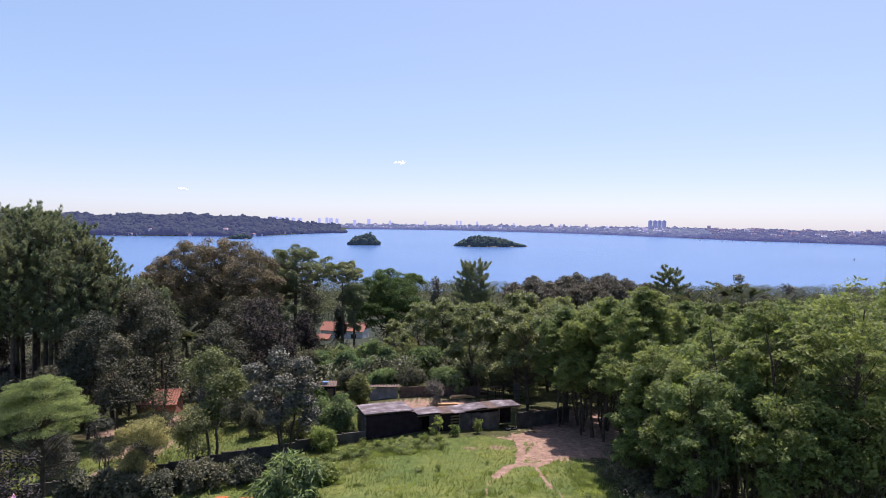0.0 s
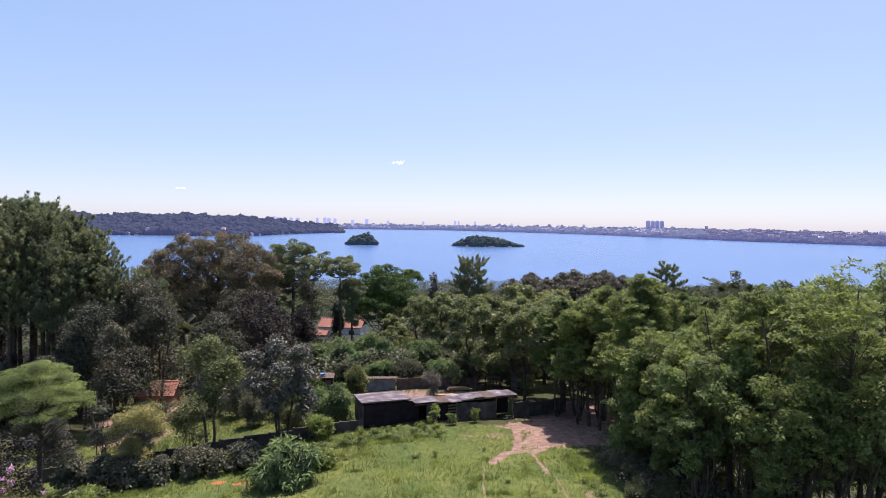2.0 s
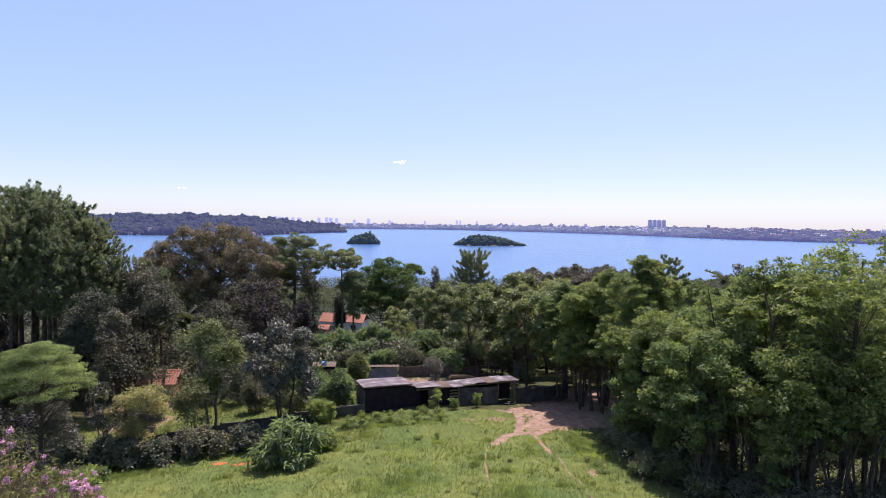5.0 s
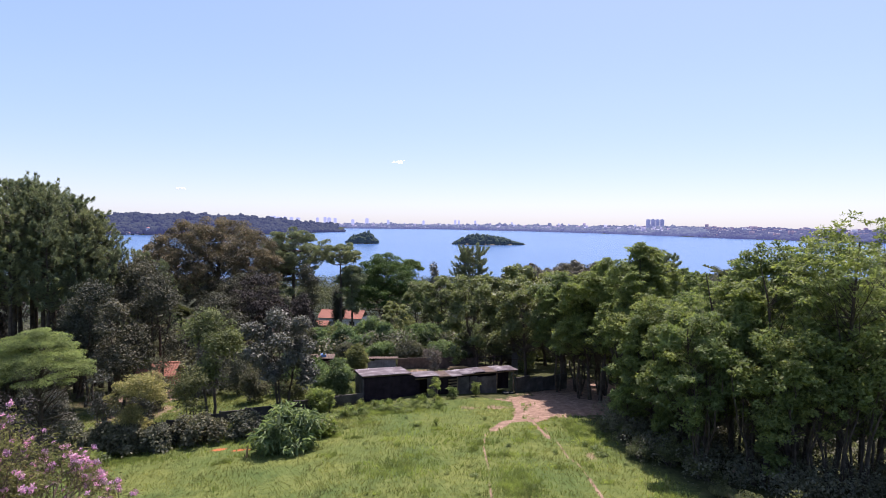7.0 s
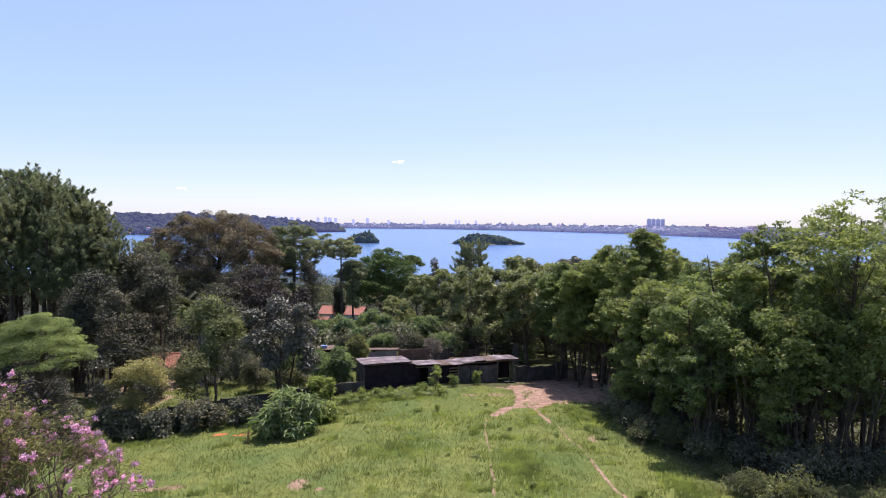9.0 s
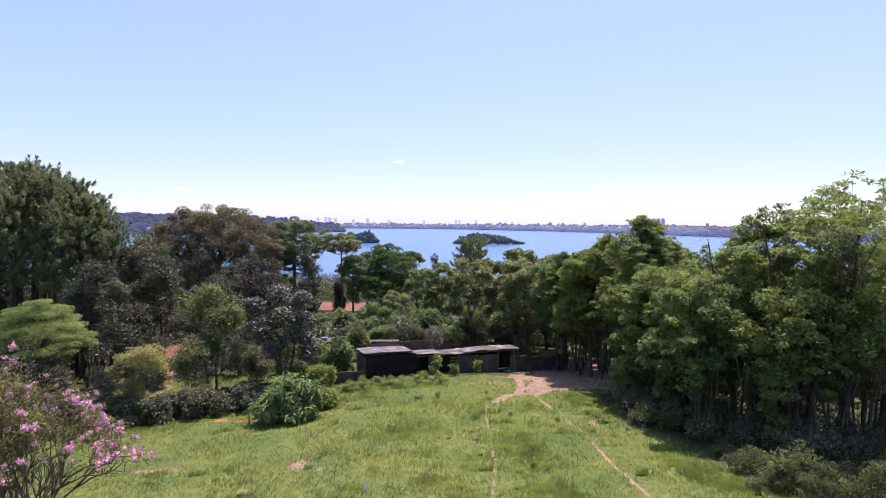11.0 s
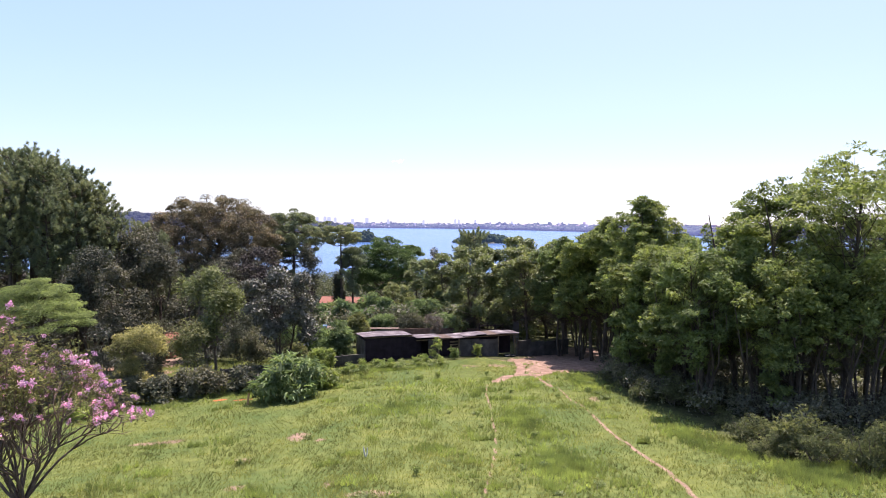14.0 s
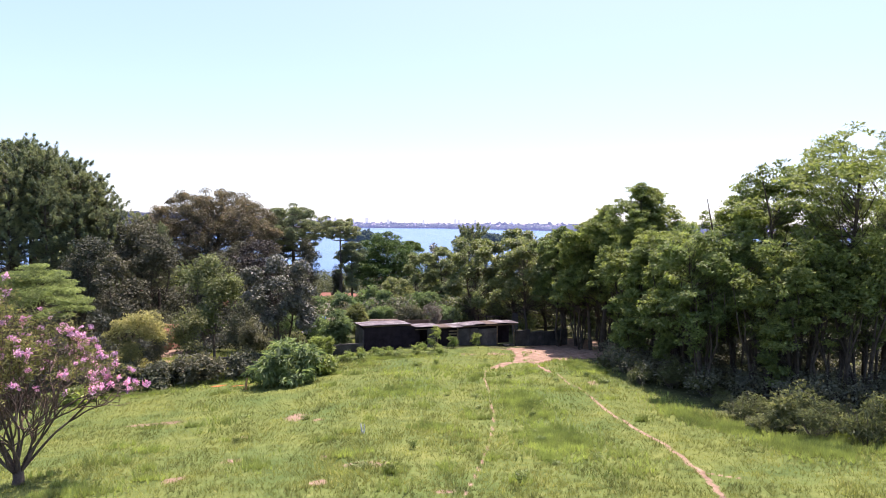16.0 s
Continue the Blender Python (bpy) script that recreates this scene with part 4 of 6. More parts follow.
# ---- sheds, walls and the yard ----
M_WALLGREY = rough_mat("stained_plaster", [(0.3, (0.046, 0.038, 0.038)), (0.55, (0.092, 0.080, 0.078)), (0.75, (0.16, 0.142, 0.136))], 1.3, 0.9, 0.4, 0.01, 12)
M_WALLDARK = rough_mat("tarred_board", [(0.3, (0.016, 0.011, 0.015)), (0.7, (0.034, 0.024, 0.031))], 1.6, 0.9, 0.4, 0.01, 14, 0.12)
M_FIBRE = rough_mat("weathered_fibre_cement", [(0.3, (0.080, 0.060, 0.066)), (0.52, (0.150, 0.122, 0.134)), (0.72, (0.36, 0.32, 0.33))], 1.3, 0.8, 0.3, 0.01, 9)
M_WOOD = rough_mat("grey_timber", [(0.3, (0.09, 0.065, 0.045)), (0.7, (0.24, 0.18, 0.13))], 2.5, 0.85, 0.5, 0.01, 30)
M_PLANK = rough_mat("fresh_timber", [(0.3, (0.36, 0.20, 0.09)), (0.7, (0.52, 0.33, 0.17))], 3.0, 0.7, 0.3, 0.01, 30)
# concrete of two shaded walls, the shade put into its colour
M_BLOCK = rough_mat("shaded_block", [(0.3, (0.036, 0.032, 0.030)), (0.55, (0.076, 0.068, 0.064)), (0.8, (0.13, 0.118, 0.110))], 1.1, 0.95, 0.6, 0.02, 10)
M_RUST = rough_mat("rusty_sheet", [(0.3, (0.070, 0.044, 0.036)), (0.7, (0.165, 0.115, 0.095))], 2.0, 0.8, 0.3, 0.01, 16)
M_WHITE = rough_mat("old_white_paint", [(0.3, (0.46, 0.45, 0.44)), (0.7, (0.72, 0.71, 0.70))], 1.5, 0.7, 0.2, 0.005, 14)
M_PALE = rough_mat("pale_mauve_board", [(0.3, (0.15, 0.135, 0.14)), (0.6, (0.27, 0.25, 0.26)), (0.8, (0.40, 0.38, 0.38))], 1.5, 0.85, 0.3, 0.005, 14)
M_TILE = rough_mat("clay_tile", [(0.3, (0.22, 0.090, 0.065)), (0.6, (0.38, 0.165, 0.12)), (0.8, (0.50, 0.27, 0.21))], 1.2, 0.85, 0.3, 0.01, 9)
M_BRICK = rough_mat("red_brickwork", [(0.3, (0.20, 0.085, 0.055)), (0.7, (0.34, 0.16, 0.11))], 2.0, 0.9, 0.5, 0.01, 20)
M_STEEL = rough_mat("galvanised_steel", [(0.3, (0.10, 0.10, 0.11)), (0.7, (0.20, 0.20, 0.22))], 3.0, 0.5, 0.1, 0.003, 20, 0.5, 0.6)
M_RUBBER = rough_mat("tyre_rubber", [(0.3, (0.018, 0.018, 0.019)), (0.7, (0.04, 0.04, 0.04))], 5.0, 0.8, 0.3, 0.005, 30)
M_BLUE = rough_mat("blue_plastic", [(0.3, (0.10, 0.20, 0.42)), (0.7, (0.16, 0.28, 0.52))], 2.0, 0.45, 0.1, 0.003, 20)
M_GLASS = rough_mat("dark_window_glass", [(0.3, (0.012, 0.015, 0.02)), (0.7, (0.03, 0.035, 0.045))], 1.0, 0.12, 0.02, 0.001, 8, 0.6)
M_PINKWALL = rough_mat("salmon_plaster", [(0.3, (0.44, 0.22, 0.15)), (0.7, (0.60, 0.34, 0.25))], 1.2, 0.9, 0.2, 0.005, 10)


def box(x0, y0, z0, x1, y1, z1, bevel=0.012, m=None):
    """A bevelled block, as vertices and faces."""
    bm = bmesh.new()
    bmesh.ops.create_cube(bm, size=1)
    for v in bm.verts:
        v.co = Vector((x0 + (v.co.x + 0.5) * (x1 - x0), y0 + (v.co.y + 0.5) * (y1 - y0), z0 + (v.co.z + 0.5) * (z1 - z0)))
    if bevel:
        bmesh.ops.bevel(bm, geom=bm.edges[:], offset=bevel, segments=1, affect="EDGES")
    if m is not None:
        bm.transform(m)
    return bm


def bm_part(name, bm, material, parent=None, label=""):
    me = bpy.data.meshes.new(name)
    bm.to_mesh(me)
    bm.free()
    me.materials.append(material)
    return part(name, me, parent, label)


def root_at(name, x, y, z, turn, label, category, group=""):
    ob = new(name)
    ob.matrix_world = pose(x, y, z, 0, 0, turn)
    return tagged(ob, label, category, group)


def corrugated(wide, deep, z_front, z_back, pitch=0.177, high=0.045, seed=0):
    """A wavy sheet roof over 0..wide, 0..deep, thick enough to cast an edge."""
    g = np.random.default_rng(seed)
    xs = np.arange(0, wide + 0.001, pitch / 6)
    ys = np.linspace(0, deep, 7)
    gx, gy = np.meshgrid(xs, ys)
    z = z_front + (z_back - z_front) * gy / deep + high / 2 * np.sin(gx * 2 * math.pi / pitch) + 0.025 * np.sin(gx * 0.9 + seed) + 0.02 * g.normal(size=gx.shape) * 0.3
    top = np.stack([gx.ravel(), gy.ravel(), z.ravel()], 1)
    low = top - np.array([0, 0, 0.012])
    f = grid_faces(len(xs), len(ys))
    n = len(top)
    nx = len(xs)
    edge = np.arange(nx - 1)
    rim = np.stack([edge, edge + 1, edge + 1 + n, edge + n], 1)
    back = rim + nx * (len(ys) - 1)
    return np.concatenate([top, low]), [f, f[:, ::-1] + n, rim[:, ::-1], back]


def shed_block():
    """The closed end of the shed: dark board front, grey plaster side and a corrugated roof."""
    r = root_at("shed", -6.2, 49.6, -1.68, 18.5, "dark boarded shed with plaster side and corrugated grey roof", "shed")
    bm_part("front_wall", box(0.0, 0.0, -0.2, 4.95, 0.14, 2.0), M_WALLDARK, r, "dark tarred board wall")
    bm_part("side_wall", box(-0.14, 0.0, -0.2, -0.003, 3.5, 1.87), M_WALLGREY, r, "stained grey plaster wall")
    bm_part("side_wall", box(4.053, 0.143, -0.2, 4.19, 3.5, 1.87), M_WALLGREY, r)
    bm_part("back_wall", box(0.0, 3.36, -0.2, 4.05, 3.5, 1.87), M_WALLGREY, r)
    for k in range(11):
        bm_part("board", box(0.02 + k * 0.448, -0.022, 0.05, 0.45 + k * 0.448, -0.002, 1.97 - 0.01 * (k % 3), 0.004), M_WALLDARK, r)
    bm_part("roof_beam", box(-0.1, 0.16, 2.005, 4.2, 0.26, 2.13), M_WOOD, r)
    for k in range(4):
        v, f = corrugated(1.12, 3.85, 2.24, 1.92, seed=k)
        v = v + np.array([-0.22 + k * 1.085, -0.22 - 0.03 * (k % 2), 0.012 * (k % 2)])
        part("roof_sheet", mesh_of("roof_sheet", v, f, M_FIBRE, True), r)
    return r


def open_shed():
    """The long low lean-to: pier, slatted bay, panels and a patched corrugated roof."""
    r = root_at("lean_to", -1.74, 50.3, -1.66, 20.0, "low open lean-to shed with patched corrugated roof and grey panels", "shed")
    bm_part("pillar", box(0.98, 0.0, -0.2, 1.8, 0.14, 1.82), M_WALLGREY, r, "pale stained plaster pier")
    bm_part("back_wall", box(0.0, 1.5, -0.2, 9.6, 1.62, 1.7), M_WALLDARK, r)
    # dark sheet added in the open bay, standing in for its shade
    bm_part("bay_shade", box(1.85, 0.35, -0.2, 3.0, 0.42, 1.6), M_WALLDARK, r)
    for k in range(6):
        bm_part("slat", box(2.95, 0.02, 0.1 + 0.26 * k, 3.75, 0.05, 0.24 + 0.26 * k, 0.005), M_WOOD, r)
    for x0, x1, h in ((3.85, 4.95, 1.62), (4.99, 5.75, 1.58), (5.79, 7.6, 1.5)):
        bm_part("panel", box(x0, 0.0, -0.2, x1, 0.09, h), M_WALLGREY, r, "grey fibre-cement panel")
    for x0 in (1.86, 3.76, 7.62, 9.3):
        bm_part("post", box(x0, -0.03, -0.2, x0 + 0.09, 0.08, 1.7), M_WOOD, r)
    for y0 in (0.12, 1.35):
        bm_part("roof_beam", box(-0.1, y0, 1.705, 9.75, y0 + 0.1, 1.8), M_WOOD, r)
    lift = [0.13, 0.10, -0.02, -0.05, 0.04, 0.07, 0.03, 0.05, 0.02]
    for k in range(9):
        v, f = corrugated(1.14, 2.3 - 0.12 * (k % 3), 1.9 + lift[k], 1.84 + lift[k] * 0.5, seed=20 + k)
        v = v + np.array([-0.15 + k * 1.1, -0.28 + 0.08 * (k % 3), 0.012 * (k % 2)])
        part("roof_sheet", mesh_of("roof_sheet", v, f, M_FIBRE if k not in (2, 6) else M_RUST, True), r)
    return r


def wall_run(name, label, ax, ay, bx, by, high, thick, material, step=1.9, sink=0.25, base=None):
    """A wall of panels between posts that follows the ground."""
    n = max(1, round(math.hypot(bx - ax, by - ay) / step))
    ang = math.atan2(by - ay, bx - ax)
    r = root_at(name, ax, ay, float(ground_z(ax, ay)), math.degrees(ang), label, "wall")
    length = math.hypot(bx - ax, by - ay) / n
    g = np.random.default_rng(len(label))
    for k in range(n):
        z = float(ground_z(ax + (bx - ax) * (k + 0.5) / n, ay + (by - ay) * (k + 0.5) / n)) - r.location.z
        h = high * g.uniform(0.93, 1.05)
        bm_part("panel", box(k * length + 0.09, 0, z - sink, (k + 1) * length - 0.003, thick, z + h, 0.015), material, r)
        bm_part("post", box(k * length - 0.06, -0.03, z - sink, k * length + 0.087, thick + 0.03, z + h + 0.06, 0.015), material, r)
    return r


shed_block()
open_shed()
wall_run("boundary_wall", "low dark concrete boundary wall overgrown by bushes", -29.5, 41.0, -6.3, 49.4, 0.95, 0.14, M_BLOCK)
wall_run("concrete_wall", "grey concrete panel wall beside the lean-to", 7.3, 53.4, 12.8, 57.2, 1.45, 0.14, M_BLOCK)
wall_run("yard_fence", "old stained grey panel fence behind the sheds", -4.5, 66.0, 4.6, 67.6, 1.25, 0.06, M_RUST, 1.2)
wall_run("white_fence", "old whitish board fence stained grey", -7.9, 66.2, -4.8, 66.4, 1.3, 0.06, M_PALE, 0.75)
r_top = root_at("fallen_sheet", -8.4, 66.0, float(ground_z(-6.5, 66.2)) + 1.45, 3, "old brown roof sheet laid along a fence top", "roof sheet")
for k in range(3):
    part("sheet", mesh_of("sheet", *[q if i else q + np.array([k * 1.28, 0, 0.012 * (k % 2)]) for i, q in enumerate(corrugated(1.3, 0.7, 0.0, 0.08, seed=60 + k))], M_RUST, True), r_top)


def back_hut():
    r = root_at("back_hut", -15.0, 67.0, float(ground_z(-13.5, 67)) - 0.9, 8, "small dark hut with a flat sheet roof behind the sheds", "hut")
    bm_part("wall", box(0, 0, 0, 2.9, 2.2, 2.6), M_WALLDARK, r)
    bm_part("wall_patch", box(2.0, -0.02, 0.1, 2.7, -0.003, 2.4, 0.004), M_RUST, r)
    for k in range(3):
        v, f = corrugated(1.12, 2.7, 2.71, 2.65, seed=50 + k)
        part("roof_sheet", mesh_of("roof_sheet", v + np.array([-0.2 + k * 1.085, -0.25, 0.012 * (k % 2)]), f, M_RUST, True), r)
    t = root_at("crate", -13.6, 67.6, r.location.z + 2.75, 12, "blue plastic crate on a sheet roof", "crate")
    bm_part("shell", box(0, 0, 0, 0.62, 0.42, 0.3, 0.03), M_BLUE, t)
    bm_part("rim", box(-0.03, -0.03, 0.302, 0.65, 0.45, 0.34, 0.012), M_BLUE, t)


back_hut()


def yard_things():
    z = lambda x, y: float(ground_z(x, y))
    for i, (x, y, turn, n) in enumerate([(-0.6, 61.4, 4, 5), (1.2, 65.2, 12, 9)]):
        r = root_at("plank_pile", x, y, z(x, y), turn, "low pile of fresh orange-brown planks on bare earth", "planks", "plank piles")
        for k in range(n):
            bm_part("plank", box(0.03 * k, 0.24 * (k % 3), 0.01 + 0.09 * (k // 3), 2.9 - 0.12 * k, 0.21 + 0.24 * (k % 3), 0.095 + 0.09 * (k // 3), 0.006), M_PLANK, r)
    # a lattice trestle and a timber frame
    r = root_at("steel_ladder", 8.1, 63.4, z(8.1, 63.4), 10, "tall grey steel ladder frame standing upright", "ladder")
    for x in (0, 0.6):
        bm_part("rail", box(x, 0, 0, x + 0.06, 0.06, 2.3, 0.006), M_STEEL, r)
    for k in range(8):
        bm_part("rung", box(0.063, 0.01, 0.2 + 0.27 * k, 0.597, 0.05, 0.29 + 0.32 * k, 0.004), M_STEEL, r)
    r = root_at("timber_frame", 4.3, 62.5, z(4.3, 62.5), 14, "dark open timber frame with cross rails", "frame")
    for x in (0, 0.9, 1.8, 2.7):
        bm_part("post", box(x, 0, 0, x + 0.09, 0.09, 2.1 - 0.12 * (x > 1)), M_WALLDARK, r)
    for k in range(4):
        bm_part("rail", box(0.0, -0.045, 0.45 + 0.45 * k, 2.79, -0.003, 0.53 + 0.45 * k, 0.006), M_WALLDARK, r)
    for i, (x, y) in enumerate([(6.2, 52.5), (6.75, 52.9)]):
        r = root_at("tyre", x, y, z(x, y) + 0.02, 30 + 40 * i, "old black car tyre lying by the shed", "tyre", "old tyres")
        a = np.linspace(0, 2 * math.pi, 25)[:-1]
        b = np.linspace(0, 2 * math.pi, 11)[:-1]
        ga, gb = np.meshgrid(a, b)
        v = np.stack([(0.24 + 0.085 * np.cos(gb)) * np.cos(ga), (0.24 + 0.085 * np.cos(gb)) * np.sin(ga), 0.09 + 0.09 * np.sin(gb)], -1).reshape(-1, 3)
        i0 = np.arange(240).reshape(10, 24)
        f = np.stack([i0, np.roll(i0, -1, 1), np.roll(np.roll(i0, -1, 1), -1, 0), np.roll(i0, -1, 0)], -1).reshape(-1, 4)
        part("tread", mesh_of("tread", v, [f], M_RUBBER, True), r)


yard_things()


def tiled_hut(name, label, x, y, z, turn, wide, deep, eave, ridge, wall_mat, windows, rows=8, cols=14):
    """A small house with a hipped-down single or double slope of clay tiles, laid tile by tile."""
    r = root_at(name, x, y, z, turn, label, "house")
    t = 0.16
    bm_part("wall", box(-wide / 2, -deep / 2, -0.4, wide / 2, -deep / 2 + t, eave), wall_mat, r)
    bm_part("wall", box(-wide / 2, deep / 2 - t, -0.4, wide / 2, deep / 2, eave), wall_mat, r)
    for s in (-1, 1):
        bm = box(s * (wide / 2 - t / 2) - t / 2, -deep / 2 + t + 0.002, -0.4, s * (wide / 2 - t / 2) + t / 2, deep / 2 - t - 0.002, eave, 0)
        bm_part("wall", bm, wall_mat, r)
    over = 0.35
    run, rise = deep / 2 + over, ridge - eave
    tilt = math.degrees(math.atan2(rise, run))
    slope = math.hypot(run, rise)
    tw, tl = (wide + 2 * over) / cols, slope / rows
    a = np.linspace(0, math.pi, 6)
    prof = np.stack([tw * 0.52 * np.cos(a), 0.05 * np.sin(a) + 0.02], 1)
    v = np.concatenate([np.stack([prof[:, 0], np.full(6, yy), prof[:, 1] + zz], 1) for yy, zz in ((0, 0.03), (tl * 1.12, 0.0))])
    k = np.arange(5)
    me = mesh_of("roof_tile", v, [np.stack([k, k + 1, k + 7, k + 6], 1)], M_TILE, True)
    for side in (0, 180):
        sl = part("roof_slope", mesh_of("roof_slope", np.array([(-wide / 2 - over, 0, 0), (wide / 2 + over, 0, 0), (wide / 2 + over, slope, 0), (-wide / 2 - over, slope, 0), (-wide / 2 - over, 0, -0.06), (wide / 2 + over, 0, -0.06), (wide / 2 + over, slope, -0.06), (-wide / 2 - over, slope, -0.06)]),
                                  [np.array([(0, 1, 2, 3), (7, 6, 5, 4), (0, 4, 5, 1), (1, 5, 6, 2), (3, 2, 6, 7), (0, 3, 7, 4)])], M_WOOD), r)
        sl.matrix_basis = pose(0, 0, 0, 0, 0, side) @ pose(0, -run, eave - 0.02, tilt)
        if side == 0 or rows < 9:
            for i in range(rows):
                for j in range(cols):
                    o = part("roof_tile", me, sl)
                    o.location = (-wide / 2 - over + (j + 0.5) * tw, i * tl, 0.004)
    bm_part("ridge_cap", box(-wide / 2 - over, -0.12, ridge + 0.0, wide / 2 + over, 0.12, ridge + 0.10, 0.04), M_TILE, r)
    for wx, wz, ww, wh in windows:
        w = bm_part("window", box(wx - ww / 2, -deep / 2 - 0.03, wz, wx + ww / 2, -deep / 2 - 0.003, wz + wh, 0.006), M_WOOD, r)
        bm_part("pane", box(wx - ww / 2 + 0.06, -deep / 2 - 0.045, wz + 0.06, wx + ww / 2 - 0.06, -deep / 2 - 0.033, wz + wh - 0.06, 0), M_GLASS, w)
    return r


tiled_hut("garden_hut", "small brick hut with a red clay tile roof", -32.0, 67.0, -6.0, 6, 3.7, 3.0, 2.1, 3.3, M_BRICK, [(0.3, 0.5, 0.7, 0.9)])
tiled_hut("far_house", "white house with a red tiled roof among trees", -25.0, 152.0, -13.6, -8, 11.0, 6.0, 2.7, 4.4, M_WHITE, [(-3.5, 0.9, 1.4, 1.1), (0.0, 0.0, 1.0, 2.1), (3.2, 0.9, 1.4, 1.1)], rows=9, cols=34)
tiled_hut("far_outbuilding", "low salmon outbuilding with a clay tile roof", -29.6, 141.0, -13.0, -5, 5.5, 3.6, 2.0, 2.8, M_PINKWALL, [(-1.0, 0.6, 0.9, 0.8)], rows=7, cols=18)
tiled_hut("far_house", "house with a red tiled roof behind dark trees", -36.8, 101.0, -7.6, 10, 6.0, 5.0, 2.4, 3.8, M_WHITE, [(-1.2, 0.8, 1.0, 1.0)], rows=7, cols=18)


# ---- the pink-flowering tree ----
M_TWIG = rough_mat("brown_twig", [(0.3, (0.075, 0.050, 0.042)), (0.7, (0.190, 0.135, 0.112))], 2.5, 0.9, 0.5, 0.01, 20)


def pink_tree():
    g = np.random.default_rng(3)
    x, y = -13.6, 18.9
    r = new("flowering_tree")
    r.location = (x, y, float(ground_z(x, y)) - 0.06)
    tagged(r, "small pink-flowering tree with many slender grey stems", "tree")
    wood, tips = [], []

    def grow(p, d, length, rad, depth):
        n = 4
        pts = [p]
        for _ in range(n):
            d = d + g.normal(size=3) * 0.13 + np.array([0, 0, 0.045])
            d[2] = max(d[2], 0.5)
            d /= np.linalg.norm(d)
            pts.append(pts[-1] + d * length / n)
        wood.append(tube(pts, rad * np.linspace(1, 0.62, n + 1), 6 if depth < 2 else 4))
        if depth >= 3:
            tips.append(pts[-1])
            tips.append(pts[2])
        if depth == 4:
            tips.append(pts[-1])
            return
        for _ in range(3 if depth in (0, 2) else (4 if depth == 1 else 2)):
            a = g.normal(size=3)
            a[2] = abs(a[2]) * 0.25
            q = d + 0.62 * a / np.linalg.norm(a)
            grow(pts[-1], q / np.linalg.norm(q), length * g.uniform(0.6, 0.85), rad * 0.66, depth + 1)

    wood.append(tube([(0, 0, 0), (0.03, 0, 0.3), (0, 0.02, 0.55)], [0.20, 0.16, 0.15], 8))
    for k in range(17):
        a = 2.4 * k + 0.3 * g.random()
        lean = 0.12 + 0.8 * (k / 16) ** 0.7
        d = np.array([math.cos(a) * lean, math.sin(a) * lean, 1.0])
        grow(np.array([0.06 * math.cos(a), 0.06 * math.sin(a), 0.45]), d / np.linalg.norm(d), 2.1 - 1.0 * (k % 4) / 3, 0.05, 0)
    reach = np.array(tips)
    wide = np.array([1, 1, 0]) * 3.4 / np.percentile(np.hypot(reach[:, 0], reach[:, 1]), 98) + np.array([0, 0, 1]) * 7.0 / reach[:, 2].max()
    v, f = joined(wood)
    dome = lambda p: p * np.stack([np.ones(len(p)), np.ones(len(p)), 1 - 0.028 * np.minimum(p[:, 0] ** 2 + p[:, 1] ** 2, 13)], 1)
    part("trunk", mesh_of("trunk", dome(v * wide), f, M_TWIG, True), r)
    tips = dome(reach * wide)
    keep = tips[tips[:, 2] > 2.9 + 0.5 * g.random(len(tips))]
    bare = keep[(g.random(len(keep)) < 0.38) & (keep[:, 2] > 3.4)]
    part("crown", mesh_of("crown", *leaves(g, bare, np.full(len(bare), 0.24), 11, 0.13, LONG, 0.5, 0.9, 0.3), M_PINKLEAF), r)
    blossoms = []
    for k in range(3):
        c = g.normal(size=(7, 3)) * 0.055
        blossoms.append(mesh_of("blossom", *leaves(g, c, np.full(7, 0.06), 10, 0.085, LEAF, 0.3, 1.0, 0.4), M_PETAL))
    out = np.hypot(keep[:, 0], keep[:, 1]) + 0.45 * keep[:, 2] + g.normal(size=len(keep)) * 1.1
    for i, k in enumerate(np.argsort(-out)[:1300:4]):
        o = part("blossom", blossoms[i % 3], r)
        o.location = keep[k] + np.array([0, 0, 0.08])
        o.rotation_euler = (g.uniform(0, 6), g.uniform(0, 6), g.uniform(0, 6))
        o.scale = [g.uniform(0.45, 1.0)] * 3
    return r


pink_tree()

